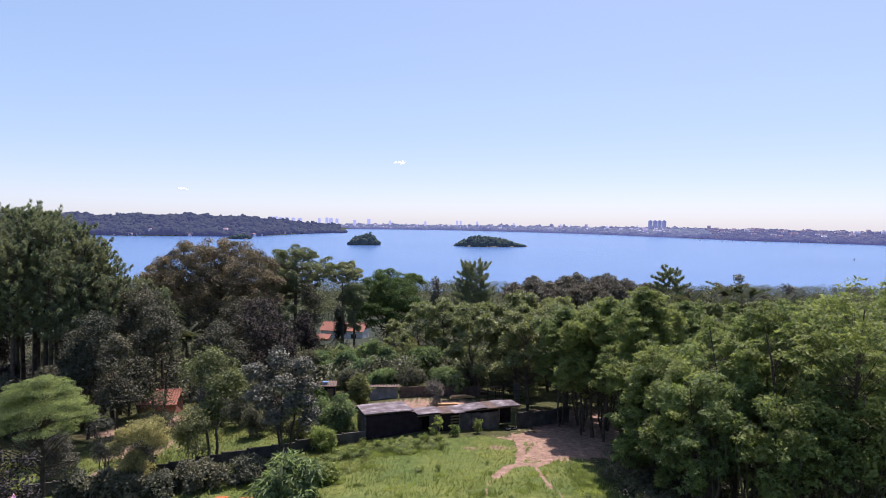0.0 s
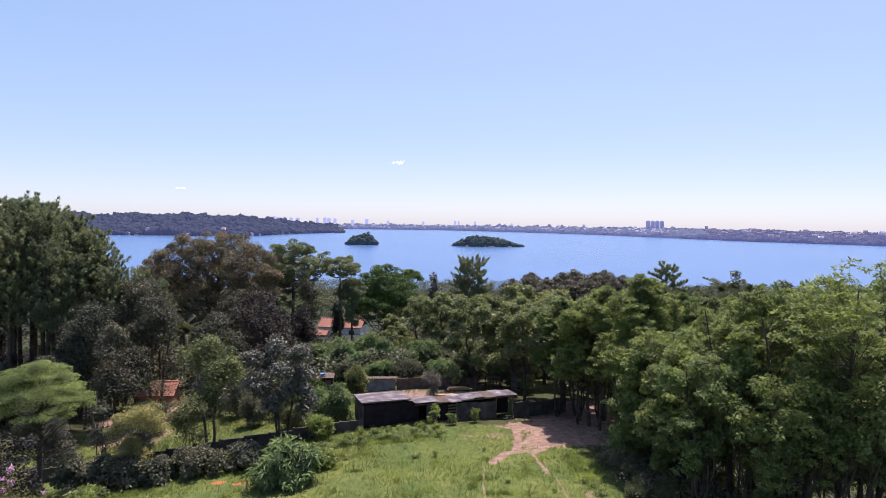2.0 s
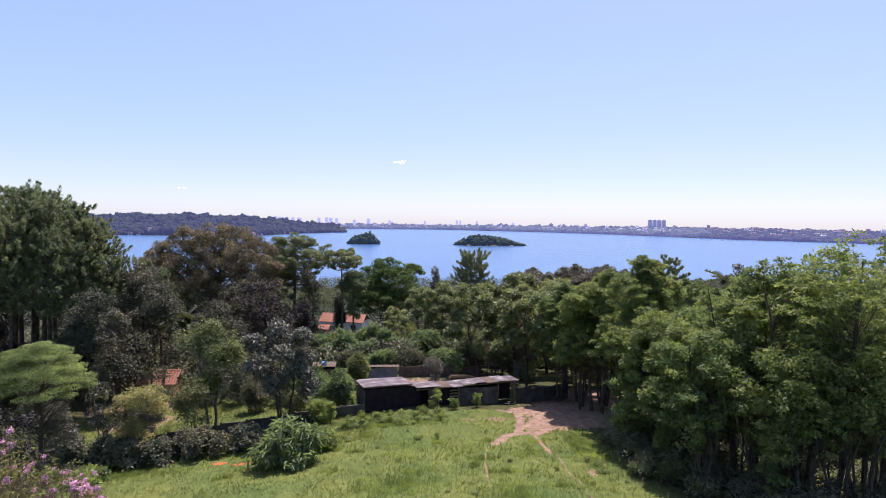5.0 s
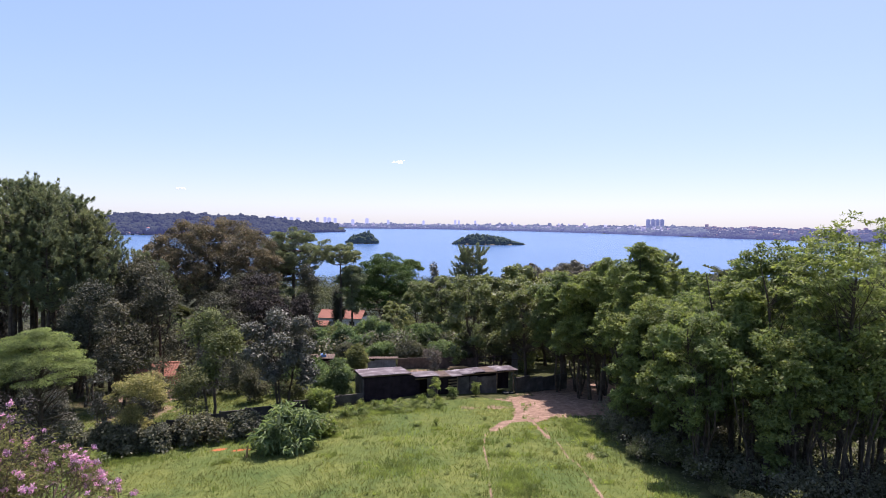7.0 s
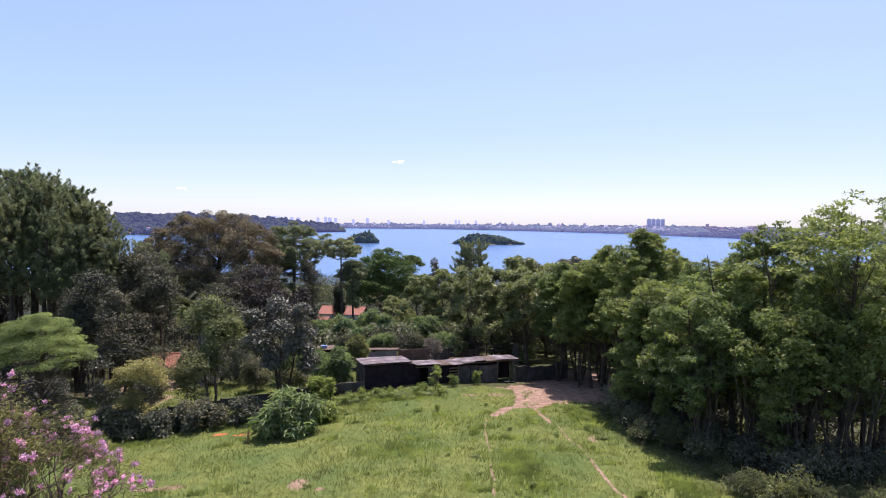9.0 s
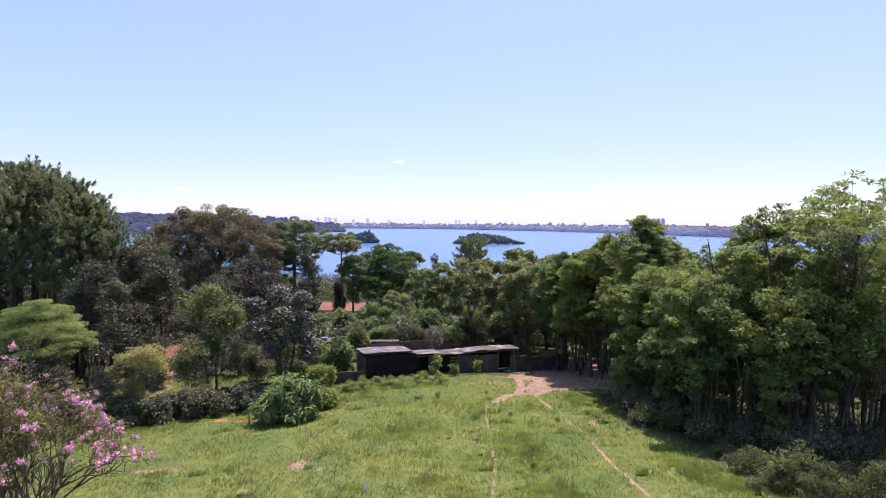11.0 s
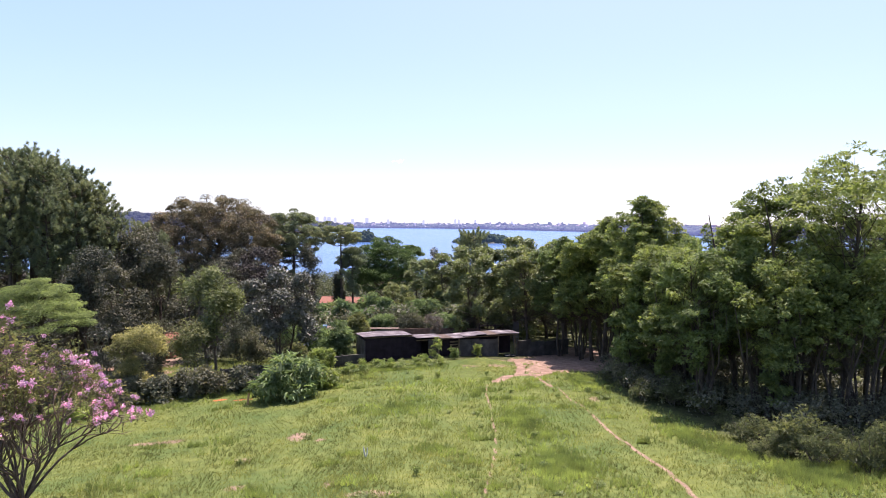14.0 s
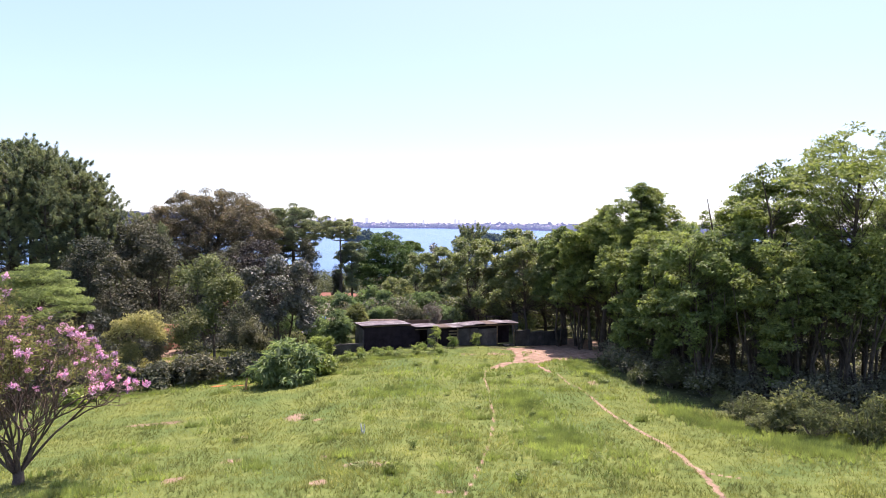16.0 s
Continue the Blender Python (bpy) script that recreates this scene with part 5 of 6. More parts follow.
# ---- shrubs along the right-hand wood ----
shrubs = [make_tree("shrub", "grey-green shrub at the foot of the wood", "shrub", x, y, top, half, low, M_SHRUB, M_BARKGREY, clumps=40, clump=0.26, per=46, size=0.13, shape=LONG, trunk=0.06, stems=7, seed=140 + i, splay=0.9, group="shrubs along the wood")
          for i, (x, y, top, half, low) in enumerate([(14.2, 21.6, 2.9, 1.5, 1.0), (13.6, 25.0, 2.2, 1.3, 0.6)])]
for k, x, y, s in [(0, 15.6, 21.2, 1.05), (0, 17.0, 20.6, 1.0), (0, 18.4, 20.4, 1.1), (1, 15.0, 22.6, 1.1), (1, 16.6, 22.4, 1.1), (0, 19.8, 20.2, 1.0), (1, 13.9, 27.2, 0.9), (1, 14.2, 30.6, 1.0), (0, 13.2, 29.2, 0.8), (0, 12.9, 31.5, 0.8), (1, 13.4, 23.2, 0.8), (1, 11.8, 33.4, 0.9), (0, 12.6, 34.4, 0.85), (0, 11.9, 36.8, 0.75), (1, 11.8, 39.8, 0.65), (1, 13.6, 33.2, 1.0), (0, 21.2, 20.6, 1.1), (1, 17.8, 22.4, 1.0), (0, 13.5, 20.2, 0.85), (1, 14.7, 19.5, 1.0), (0, 15.9, 19.2, 0.9), (1, 12.9, 21.7, 0.75), (0, 17.0, 19.3, 1.0)]:
    again(shrubs[k], x + g0.normal() * 0.35, y + g0.normal() * 0.45, g0.uniform(0, 360), s * g0.uniform(0.8, 1.1), tall=s * g0.uniform(0.55, 1.55))

# ---- palms, bananas and dark crowns further down the slope ----
def palm(x, y, top, n, length, seed, label="feathery palm above the wood", trunk=0.14, name="palm"):
    g = np.random.default_rng(seed)
    z0 = float(ground_z(x, y))
    r = new(name)
    r.location = (x, y, z0)
    h = top - z0 - 0.35 * length
    part("trunk", mesh_of("trunk", *tube([(0, 0, -0.1), (0.1, 0, h * 0.5), (0.05, 0.1, h)], [trunk * 1.2, trunk, trunk * 0.8], 8), M_BARKGREY, True), r)
    a = g.uniform(0, 2 * math.pi, n)
    el = g.uniform(-0.1, 1.2, n)
    axis = np.stack([np.cos(a) * np.cos(el), np.sin(a) * np.cos(el), np.sin(el)], 1)
    at = np.tile(np.array([[0.05, 0.1, h]]), (n, 1))
    part("crown", mesh_of("crown", *scatter(FAN, at, axis, np.tile(np.array([[0, 0, 1.0]]), (n, 1)) + 0.1 * g.normal(size=(n, 3)), length * g.uniform(0.8, 1.15, n)), M_PALM), r)
    return tagged(r, label, "palm", "palms of the slope")


for i, (x, y, top) in enumerate([(46.0, 108.0, 3.4), (51.0, 112.0, 3.6), (55.5, 106.0, 3.4), (60.0, 114.0, 3.8), (64.0, 109.0, 3.0), (49.0, 102.0, 3.2), (57.5, 118.0, 4.2)]):
    palm(x, y, top, 26, 3.6, 200 + i)
for i, (x, y, top) in enumerate([(-32.4, 75.5, 2.2), (-31.0, 76.5, 1.4), (-33.6, 77.0, 1.8)]):
    palm(x, y, top, 11, 2.3, 210 + i, "banana plant with long torn green leaves", 0.16, "banana_plant")
DARKS = dict(form="bowl", clumps=60, clump=1.1, per=170, size=0.3, trunk=0.35, flat=0.55, group="dark trees by the shore")
dark = make_tree("tree", "dark round-crowned tree of the lower slope", "tree", 40.0, 150.0, 3.9, 4.2, -3.0, M_SHORELEAF, M_BARK, seed=160, **DARKS)
dark_h = 3.9 - float(ground_z(40, 150))
for x, y, top in [(18.5, 146, 2.4), (23, 148, 3.0), (27.5, 150, 2.4), (31.5, 152, 3.6), (35.5, 149, 3.0), (43.5, 154, 4.2), (47.5, 151, 3.2), (36, 158, 4.0), (52, 150, 2.2), (57, 152, 1.4), (25, 160, 2.8), (63, 148, 0.8), (29.5, 144, 1.6), (33.5, 145, 2.0), (38, 146, 2.4), (44, 147, 2.6), (25, 143, 1.6), (50, 146, 1.2), (40, 142, 0.8), (47, 143, 0.4), (21, 140, 0.2), (70, 150, 1.0), (80, 146, 0.4)]:
    again(dark, x, y, g0.uniform(0, 360), 1.0, top=top, height=dark_h)
for i, (x, y, top, half) in enumerate([(64.5, 128, 6.4, 2.2), (75, 126, 4.2, 2.6), (84, 122, 3.0, 2.4)]):
    make_tree("thin_tree", "slender grey-leaved tree above the wood", "tree", x, y, top, half, top - 7, M_GREY, M_BARKGREY, clumps=36, clump=0.8, per=45, size=0.45, trunk=0.2, seed=170 + i, group="slender trees")
for k, x, y, top in [(0, -50, 100, 5), (1, -58, 90, 8), (2, -64, 104, 5), (0, -46, 112, 3), (1, -56, 125, 1), (2, -42, 128, 0), (2, -8, 104, -0.5), (0, -70, 120, 4), (1, -6.5, 82, 1.5), (2, -50, 82, 7), (1, 14, 118, 0), (0, 24, 128, -1), (1, 0, 118, -2.5), (0, -2, 150, -3), (1, 10, 150, -4)]:
    again(groves[k], x, y, g0.uniform(0, 360), 1.0, top=top, height=GH[k])


# ---- woods and far shores ----
def wood_stuff(name, label, xy, high, half, per, size, material, seed, category="woods"):
    """Many tree crowns of loose leaves, standing on the ground, as one mass."""
    g = np.random.default_rng(seed)
    z = ground_z(xy[:, 0], xy[:, 1])
    h = high * g.uniform(0.7, 1.2, len(xy))
    bits = []
    for dz, rr in ((0.72, 0.8), (0.45, 1.0)):
        off = g.normal(size=(len(xy), 2)) * half * 0.3
        c = np.stack([xy[:, 0] + off[:, 0], xy[:, 1] + off[:, 1], z + h * dz], 1)
        bits.append(leaves(g, c, half * rr * g.uniform(0.8, 1.2, len(xy)), per, size, LEAF, 0.5, 0.8, 0.7))
    stems = np.stack([xy[:, 0], xy[:, 1], z + h * 0.5], 1)
    bits.append(scatter((np.array([(-0.02, -0.03, 0), (1, -0.02, 0), (1, 0.02, 0), (-0.02, 0.03, 0)]), [np.array([(0, 1, 2, 3)])]), stems, np.tile(np.array([[0, 0, -1.0]]), (len(xy), 1)), g.normal(size=(len(xy), 3)), h * 0.55))
    return tagged(new(name, mesh_of(name, *joined(bits), material)), label, category, kind="stuff")


gs = np.random.default_rng(21)
spots = np.stack([gs.uniform(-330, 380, 2600), gs.uniform(150, 470, 2600)], 1)
spots = spots[(np.abs(spots[:, 0]) < 0.86 * spots[:, 1] + 20) & ~((np.abs(spots[:, 0] + 27) < 12) & (spots[:, 1] < 190))]
wood_stuff("slope_wood", "mixed green woods on the slope down to the lake", spots, 8.5, 4.2, 60, 0.8, M_SLOPE, 22)

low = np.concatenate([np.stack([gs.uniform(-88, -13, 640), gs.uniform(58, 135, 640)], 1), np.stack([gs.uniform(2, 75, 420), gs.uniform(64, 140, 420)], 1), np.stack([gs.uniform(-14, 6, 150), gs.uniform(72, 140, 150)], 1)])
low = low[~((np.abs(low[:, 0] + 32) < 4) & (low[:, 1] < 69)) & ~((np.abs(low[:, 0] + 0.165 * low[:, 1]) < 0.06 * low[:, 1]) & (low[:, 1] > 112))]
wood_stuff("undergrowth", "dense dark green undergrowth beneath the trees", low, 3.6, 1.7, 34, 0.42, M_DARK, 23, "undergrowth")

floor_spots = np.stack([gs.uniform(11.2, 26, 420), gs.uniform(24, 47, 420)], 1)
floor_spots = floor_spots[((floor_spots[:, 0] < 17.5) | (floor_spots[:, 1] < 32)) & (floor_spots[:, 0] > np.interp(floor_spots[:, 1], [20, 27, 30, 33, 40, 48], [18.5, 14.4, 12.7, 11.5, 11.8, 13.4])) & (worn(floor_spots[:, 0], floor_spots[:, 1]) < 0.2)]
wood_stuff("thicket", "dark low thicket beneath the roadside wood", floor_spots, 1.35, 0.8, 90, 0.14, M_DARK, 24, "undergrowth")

ICO = bmesh.new()
bmesh.ops.create_icosphere(ICO, subdivisions=2, radius=1)
ICO.verts.ensure_lookup_table()
ICO_V, ICO_F = np.array([v.co[:] for v in ICO.verts]), [np.array([[v.index for v in f.verts] for f in ICO.faces])]
ICO.free()


def lumps(g, at, wide, tall):
    """Uneven crowns for far shores, each its own island."""
    n = len(at)
    v = np.tile(ICO_V[None], (n, 1, 1)) * (1 + 0.22 * g.normal(size=(n, len(ICO_V), 1)))
    v = v * np.stack([wide, wide, tall], 1)[:, None]
    k = (np.arange(n) * len(ICO_V))[:, None, None]
    return (v + at[:, None]).reshape(-1, 3), [(ICO_F[0][None] + k).reshape(-1, 3)]


# the last colour of each is bluish haze, added as emission
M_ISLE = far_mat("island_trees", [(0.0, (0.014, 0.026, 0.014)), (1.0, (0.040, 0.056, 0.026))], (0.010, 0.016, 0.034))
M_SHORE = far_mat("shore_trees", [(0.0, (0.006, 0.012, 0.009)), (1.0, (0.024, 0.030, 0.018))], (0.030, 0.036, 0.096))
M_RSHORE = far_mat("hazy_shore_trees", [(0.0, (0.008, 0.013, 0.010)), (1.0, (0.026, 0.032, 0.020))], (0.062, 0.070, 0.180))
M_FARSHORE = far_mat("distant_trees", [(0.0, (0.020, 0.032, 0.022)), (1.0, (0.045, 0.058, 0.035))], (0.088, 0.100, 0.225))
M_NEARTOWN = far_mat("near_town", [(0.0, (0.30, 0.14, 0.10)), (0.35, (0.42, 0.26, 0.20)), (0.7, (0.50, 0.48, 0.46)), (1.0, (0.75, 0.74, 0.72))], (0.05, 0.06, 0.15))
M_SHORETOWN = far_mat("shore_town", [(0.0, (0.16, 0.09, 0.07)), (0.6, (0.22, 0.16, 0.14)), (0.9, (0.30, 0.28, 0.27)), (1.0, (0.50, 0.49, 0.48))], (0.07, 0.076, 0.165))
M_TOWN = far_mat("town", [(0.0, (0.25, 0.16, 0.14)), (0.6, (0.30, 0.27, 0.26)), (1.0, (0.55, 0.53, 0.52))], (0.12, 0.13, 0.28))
M_SAND = rough_mat("shore_earth", [(0.3, (0.07, 0.06, 0.045)), (0.7, (0.15, 0.125, 0.095))], 0.05, 0.95, 0.3, 0.2, 0.4)


def island(x0, x1, y, deep, tops, n, seed, label):
    """A wooded island: a low bank and the crowns on it. tops: heights along its length."""
    g = np.random.default_rng(seed)
    cx, half = (x0 + x1) / 2, (x1 - x0) / 2
    r = new("island")
    r.location = (cx, y, LAKE)
    a = np.linspace(0, 2 * math.pi, 49)[:-1]
    wob = 1 + 0.06 * np.sin(3 * a + seed) + 0.04 * np.sin(7 * a)
    rings = [np.stack([half * s * wob * np.cos(a), deep * s * wob * np.sin(a), np.full(48, z)], 1) for s, z in ((1.04, -3.0), (1.0, 0.4), (0.95, 1.8), (0.5, 4.0), (0.02, 5.0))]
    i0 = np.arange(5 * 48).reshape(5, 48)
    f = np.stack([i0[:-1], np.roll(i0, -1, 1)[:-1], np.roll(i0, -1, 1)[1:], i0[1:]], -1).reshape(-1, 4)
    part("bank", mesh_of("bank", np.concatenate(rings), [f], M_SAND, True), r, "bare earth bank")
    ang, rad = g.uniform(0, 2 * math.pi, n), np.sqrt(g.uniform(0, 1, n)) * 0.97
    px, py = rad * np.cos(ang), rad * np.sin(ang)
    top = np.interp(px, np.linspace(-1, 1, len(tops)), tops) * np.sqrt(np.clip(1.12 - rad ** 2, 0.1, 1)) * g.uniform(0.8, 1.08, n)
    w = g.uniform(3.0, 5.5, n)
    bits = [lumps(g, np.stack([px * half, py * deep, np.maximum(top * k, 2.0)], 1), w * (1.15 - 0.35 * k), np.maximum(top * 0.3, 2.2)) for k in (0.35, 0.75)]
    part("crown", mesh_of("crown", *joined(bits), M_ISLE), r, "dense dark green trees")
    return tagged(r, label, "island", "islands in the lake")


island(-226, -150, 1400, 34, [10, 20, 22, 26, 24, 14], 150, 31, "small wooded island in the lake")
island(25, 197, 1400, 42, [8, 19, 24, 22, 20, 18, 12, 8], 330, 32, "long low wooded island in the lake")
island(-640, -566, 1740, 16, [6, 10, 11, 13, 15, 8], 70, 33, "tiny flat green islet near the shore")
r_isl = np.random.default_rng(34)
tagged(new("tall_tree", mesh_of("tall_tree", *lumps(r_isl, np.array([(-171.0, 1395, -17.0), (-171.5, 1395, -9.5), (-170.5, 1395, -24)]), np.array([5.0, 3.2, 6.0]), np.array([6.0, 4.5, 6.0])), M_ISLE)), "taller tree standing on a small island", "tree")


def shore_wood(name, label, n, u0, u1, inner, depth, size, tall, mat, seed, limit=9999):
    g = np.random.default_rng(seed)
    u = g.uniform(u0, u1, n)
    y = np.interp(u, SHORE_U, SHORE_Y) + inner + depth * g.uniform(0, 1, n) ** 1.4
    y = np.minimum(y, 4880 / np.sqrt(1 + u * u) if limit > 5000 else limit)
    x = u * y
    s = size * g.uniform(0.6, 1.3, n)
    z = ground_z(x, y)
    stand = tall * np.clip(0.85 + 0.9 * wobble(x, y, 38.0), 0.5, 1.9)
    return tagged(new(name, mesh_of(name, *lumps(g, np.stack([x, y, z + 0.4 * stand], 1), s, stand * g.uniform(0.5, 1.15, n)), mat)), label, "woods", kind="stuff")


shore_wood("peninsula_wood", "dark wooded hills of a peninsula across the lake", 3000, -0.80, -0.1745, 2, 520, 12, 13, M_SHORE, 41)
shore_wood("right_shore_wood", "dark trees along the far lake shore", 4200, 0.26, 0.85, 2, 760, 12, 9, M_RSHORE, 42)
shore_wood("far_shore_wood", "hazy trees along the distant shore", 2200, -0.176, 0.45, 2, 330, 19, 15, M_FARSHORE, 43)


r_tip = np.random.default_rng(44)
tagged(new("headland_wood", mesh_of("headland_wood", *lumps(r_tip, np.stack([r_tip.uniform(-560, -486, 90), r_tip.uniform(2840, 2960, 90), r_tip.uniform(-36, -30, 90)], 1), r_tip.uniform(6, 11, 90), r_tip.uniform(5, 10, 90)), M_SHORE)), "dark trees on a headland across the lake", "woods", kind="stuff")


def town(name, label, n, u0, u1, inner, depth, wide, tall, mat, seed):
    """Far houses and blocks, too many and too small to count."""
    g = np.random.default_rng(seed)
    cube = np.array([(a, b, c) for c in (0, 1) for b in (-1, 1) for a in (-1, 1)], float)
    faces = np.array([(0, 1, 3, 2), (4, 6, 7, 5), (0, 4, 5, 1), (1, 5, 7, 3), (3, 7, 6, 2), (2, 6, 4, 0)])
    u = g.uniform(u0, u1, n)
    y = np.interp(u, SHORE_U, SHORE_Y) + inner + depth * g.uniform(0, 1, n)
    y = np.minimum(y, 4880 / np.sqrt(1 + u * u))
    x = u * y
    s = np.stack([wide * g.uniform(0.4, 1.3, n), wide * g.uniform(0.4, 1.0, n), tall * (0.5 + g.gamma(1.2, 0.6, n))], 1)
    v = cube[None] * s[:, None] + np.stack([x, y, ground_z(x, y) - 1], 1)[:, None]
    k = (np.arange(n) * 8)[:, None, None]
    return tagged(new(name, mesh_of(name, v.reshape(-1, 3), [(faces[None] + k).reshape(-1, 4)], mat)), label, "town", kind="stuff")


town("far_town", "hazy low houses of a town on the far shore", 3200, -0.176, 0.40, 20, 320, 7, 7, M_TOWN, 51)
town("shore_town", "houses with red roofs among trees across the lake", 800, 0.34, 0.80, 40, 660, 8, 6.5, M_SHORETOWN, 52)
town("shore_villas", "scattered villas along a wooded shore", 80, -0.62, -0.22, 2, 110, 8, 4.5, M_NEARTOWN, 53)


def tower(name, label, px, y, wide, base, top, mat, group="", glass=None):
    """A tall apartment block: shaft, roof box, and bands of windows."""
    r = root_at(name, px, y, base, 0, label, "tower", group)
    h = top - base
    bm_part("shaft", box(-wide / 2, -wide / 2, -6, wide / 2, wide / 2, h, 0.3), mat, r)
    bm_part("roof_box", box(-wide / 4, -wide / 4, h + 0.05, wide / 4, wide / 4, h + 3.5, 0.2), mat, r)
    for k in range(int(h // 6)):
        bm_part("window_band", box(-wide / 2 + 1.5, -wide / 2 - 0.5, 3 + k * 6, wide / 2 - 1.5, -wide / 2 - 0.1, 5 + k * 6, 0), glass or M_BAND, r)
    return r


# haze on towers, skyline and window bands is emission too
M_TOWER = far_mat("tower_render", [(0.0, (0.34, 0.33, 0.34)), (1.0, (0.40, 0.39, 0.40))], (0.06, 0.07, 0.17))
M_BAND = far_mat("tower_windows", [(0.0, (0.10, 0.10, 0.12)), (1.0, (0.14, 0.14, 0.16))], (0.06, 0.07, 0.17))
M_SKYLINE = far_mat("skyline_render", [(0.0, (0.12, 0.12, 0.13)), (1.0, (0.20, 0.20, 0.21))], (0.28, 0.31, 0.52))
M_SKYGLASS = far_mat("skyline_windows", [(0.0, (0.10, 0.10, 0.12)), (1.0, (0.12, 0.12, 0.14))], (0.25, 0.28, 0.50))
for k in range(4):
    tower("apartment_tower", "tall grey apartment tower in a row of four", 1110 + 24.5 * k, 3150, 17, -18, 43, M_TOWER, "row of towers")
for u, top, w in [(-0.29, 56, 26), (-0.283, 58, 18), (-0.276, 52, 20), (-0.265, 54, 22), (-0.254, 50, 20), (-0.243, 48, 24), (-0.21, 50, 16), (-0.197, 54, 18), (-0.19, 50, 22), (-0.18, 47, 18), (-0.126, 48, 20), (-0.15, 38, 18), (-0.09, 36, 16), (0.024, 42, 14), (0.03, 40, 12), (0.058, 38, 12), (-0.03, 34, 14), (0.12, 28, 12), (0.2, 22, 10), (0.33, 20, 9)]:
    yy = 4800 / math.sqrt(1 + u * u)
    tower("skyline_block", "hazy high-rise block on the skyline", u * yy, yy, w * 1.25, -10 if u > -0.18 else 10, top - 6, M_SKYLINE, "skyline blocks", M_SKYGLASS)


# villas carry the same added haze emission as the wooded shore
M_VILLAWALL = far_mat("villa_wall", [(0.0, (0.50, 0.47, 0.44)), (1.0, (0.70, 0.68, 0.65))], (0.03, 0.036, 0.096))
M_VILLAROOF = far_mat("villa_roof", [(0.0, (0.34, 0.13, 0.10)), (1.0, (0.46, 0.22, 0.17))], (0.03, 0.036, 0.096))


def villa(u, inner, lift, wide, tall, label):
    """A villa on the wooded shore: walls, a hipped roof with eaves, and dark windows towards the lake."""
    y = float(np.interp(u, SHORE_U, SHORE_Y)) + inner
    base = max(float(ground_z(u * y, y)), LAKE + 0.5) + lift
    r = root_at("villa", u * y, y, base, math.degrees(math.atan(-u)), label, "house", "villas on the shore")
    deep = wide * 0.55
    bm_part("wall", box(-wide / 2, 0, -lift - 3, wide / 2, deep, tall, 0.1), M_VILLAWALL, r)
    e, h = 0.9, tall + wide * 0.2
    v = np.array([(-wide / 2 - e, -e, tall + 0.05), (wide / 2 + e, -e, tall + 0.05), (wide / 2 + e, deep + e, tall + 0.05), (-wide / 2 - e, deep + e, tall + 0.05), (-wide * 0.28, deep / 2, h), (wide * 0.28, deep / 2, h)])
    part("roof", mesh_of("roof", v, [np.array([(0, 1, 5, 4), (2, 3, 4, 5), (3, 2, 1, 0)]), np.array([(1, 2, 5), (3, 0, 4)])], M_VILLAROOF), r, "red tiled hipped roof")
    for k in range(3):
        x = wide * (-0.32 + 0.32 * k)
        bm_part("window", box(x - 1.2, -0.12, tall * 0.35, x + 1.2, -0.02, tall * 0.78, 0), M_BAND, r)


for u, inner, lift, wide, tall, label in [(-0.515, -8, 1.5, 20, 6, "wide white villa with a red tiled roof by the lake"), (-0.531, -9, 0.3, 14, 5, "low white villa with a red roof at the water"), (-0.497, 6, 14.0, 15, 6, "white villa with a red roof high among trees"),
                                          (-0.322, -8, 1.5, 18, 6, "white villa with a red roof above the shore"), (-0.309, -9, 0.5, 12, 5, "small pale villa at the edge of the lake"), (-0.43, -9, 0.5, 12, 5, "small pale villa at the edge of the lake"), (-0.27, -9, 0.5, 13, 5, "low pale villa at the edge of the lake")]:
    villa(u, inner, lift, wide, tall, label)


def boat(x, y, turn, sail, label):
    r = root_at("sailboat" if sail else "motorboat", x, y, LAKE + 0.05, turn, label, "boat", "boats on the lake")
    s = np.linspace(-1, 1, 9)
    half = 1.1 * (1 - np.clip(s, 0, 1) ** 2) * np.where(s < 0, 1 - 0.2 * s * s, 1) + 0.02
    v = np.concatenate([np.stack([3.6 * s, half * k, np.full(9, z)], 1) for k, z in ((1, 0.9), (0.5, -0.25), (-0.5, -0.25), (-1, 0.9))])
    i0 = np.arange(36).reshape(4, 9)
    f = np.stack([i0[:-1, :-1], i0[:-1, 1:], i0[1:, 1:], i0[1:, :-1]], -1).reshape(-1, 4)
    deck = np.stack([i0[0, :-1], i0[0, 1:], i0[3, 1:], i0[3, :-1]], -1)[:, ::-1]
    part("hull", mesh_of("hull", v, [f, deck], M_WHITE), r)
    if sail:
        part("mast", mesh_of("mast", *tube([(0.3, 0, 0.9), (0.3, 0, 10.5)], [0.09, 0.05], 6), M_STEEL), r)
        bulge = np.array([(0.25, 0.0, 1.7), (-2.6, 0.25, 1.7), (-1.3, 0.45, 5.5), (0.25, 0.05, 10.2), (0.25, 0.1, 5.5)])
        part("sail", mesh_of("sail", bulge, [np.array([(0, 1, 2), (0, 2, 4), (4, 2, 3)])], M_WHITE), r)
    else:
        bm_part("cabin", box(-1.2, -0.8, 0.9, 1.0, 0.8, 2.0, 0.15), M_WHITE, r)


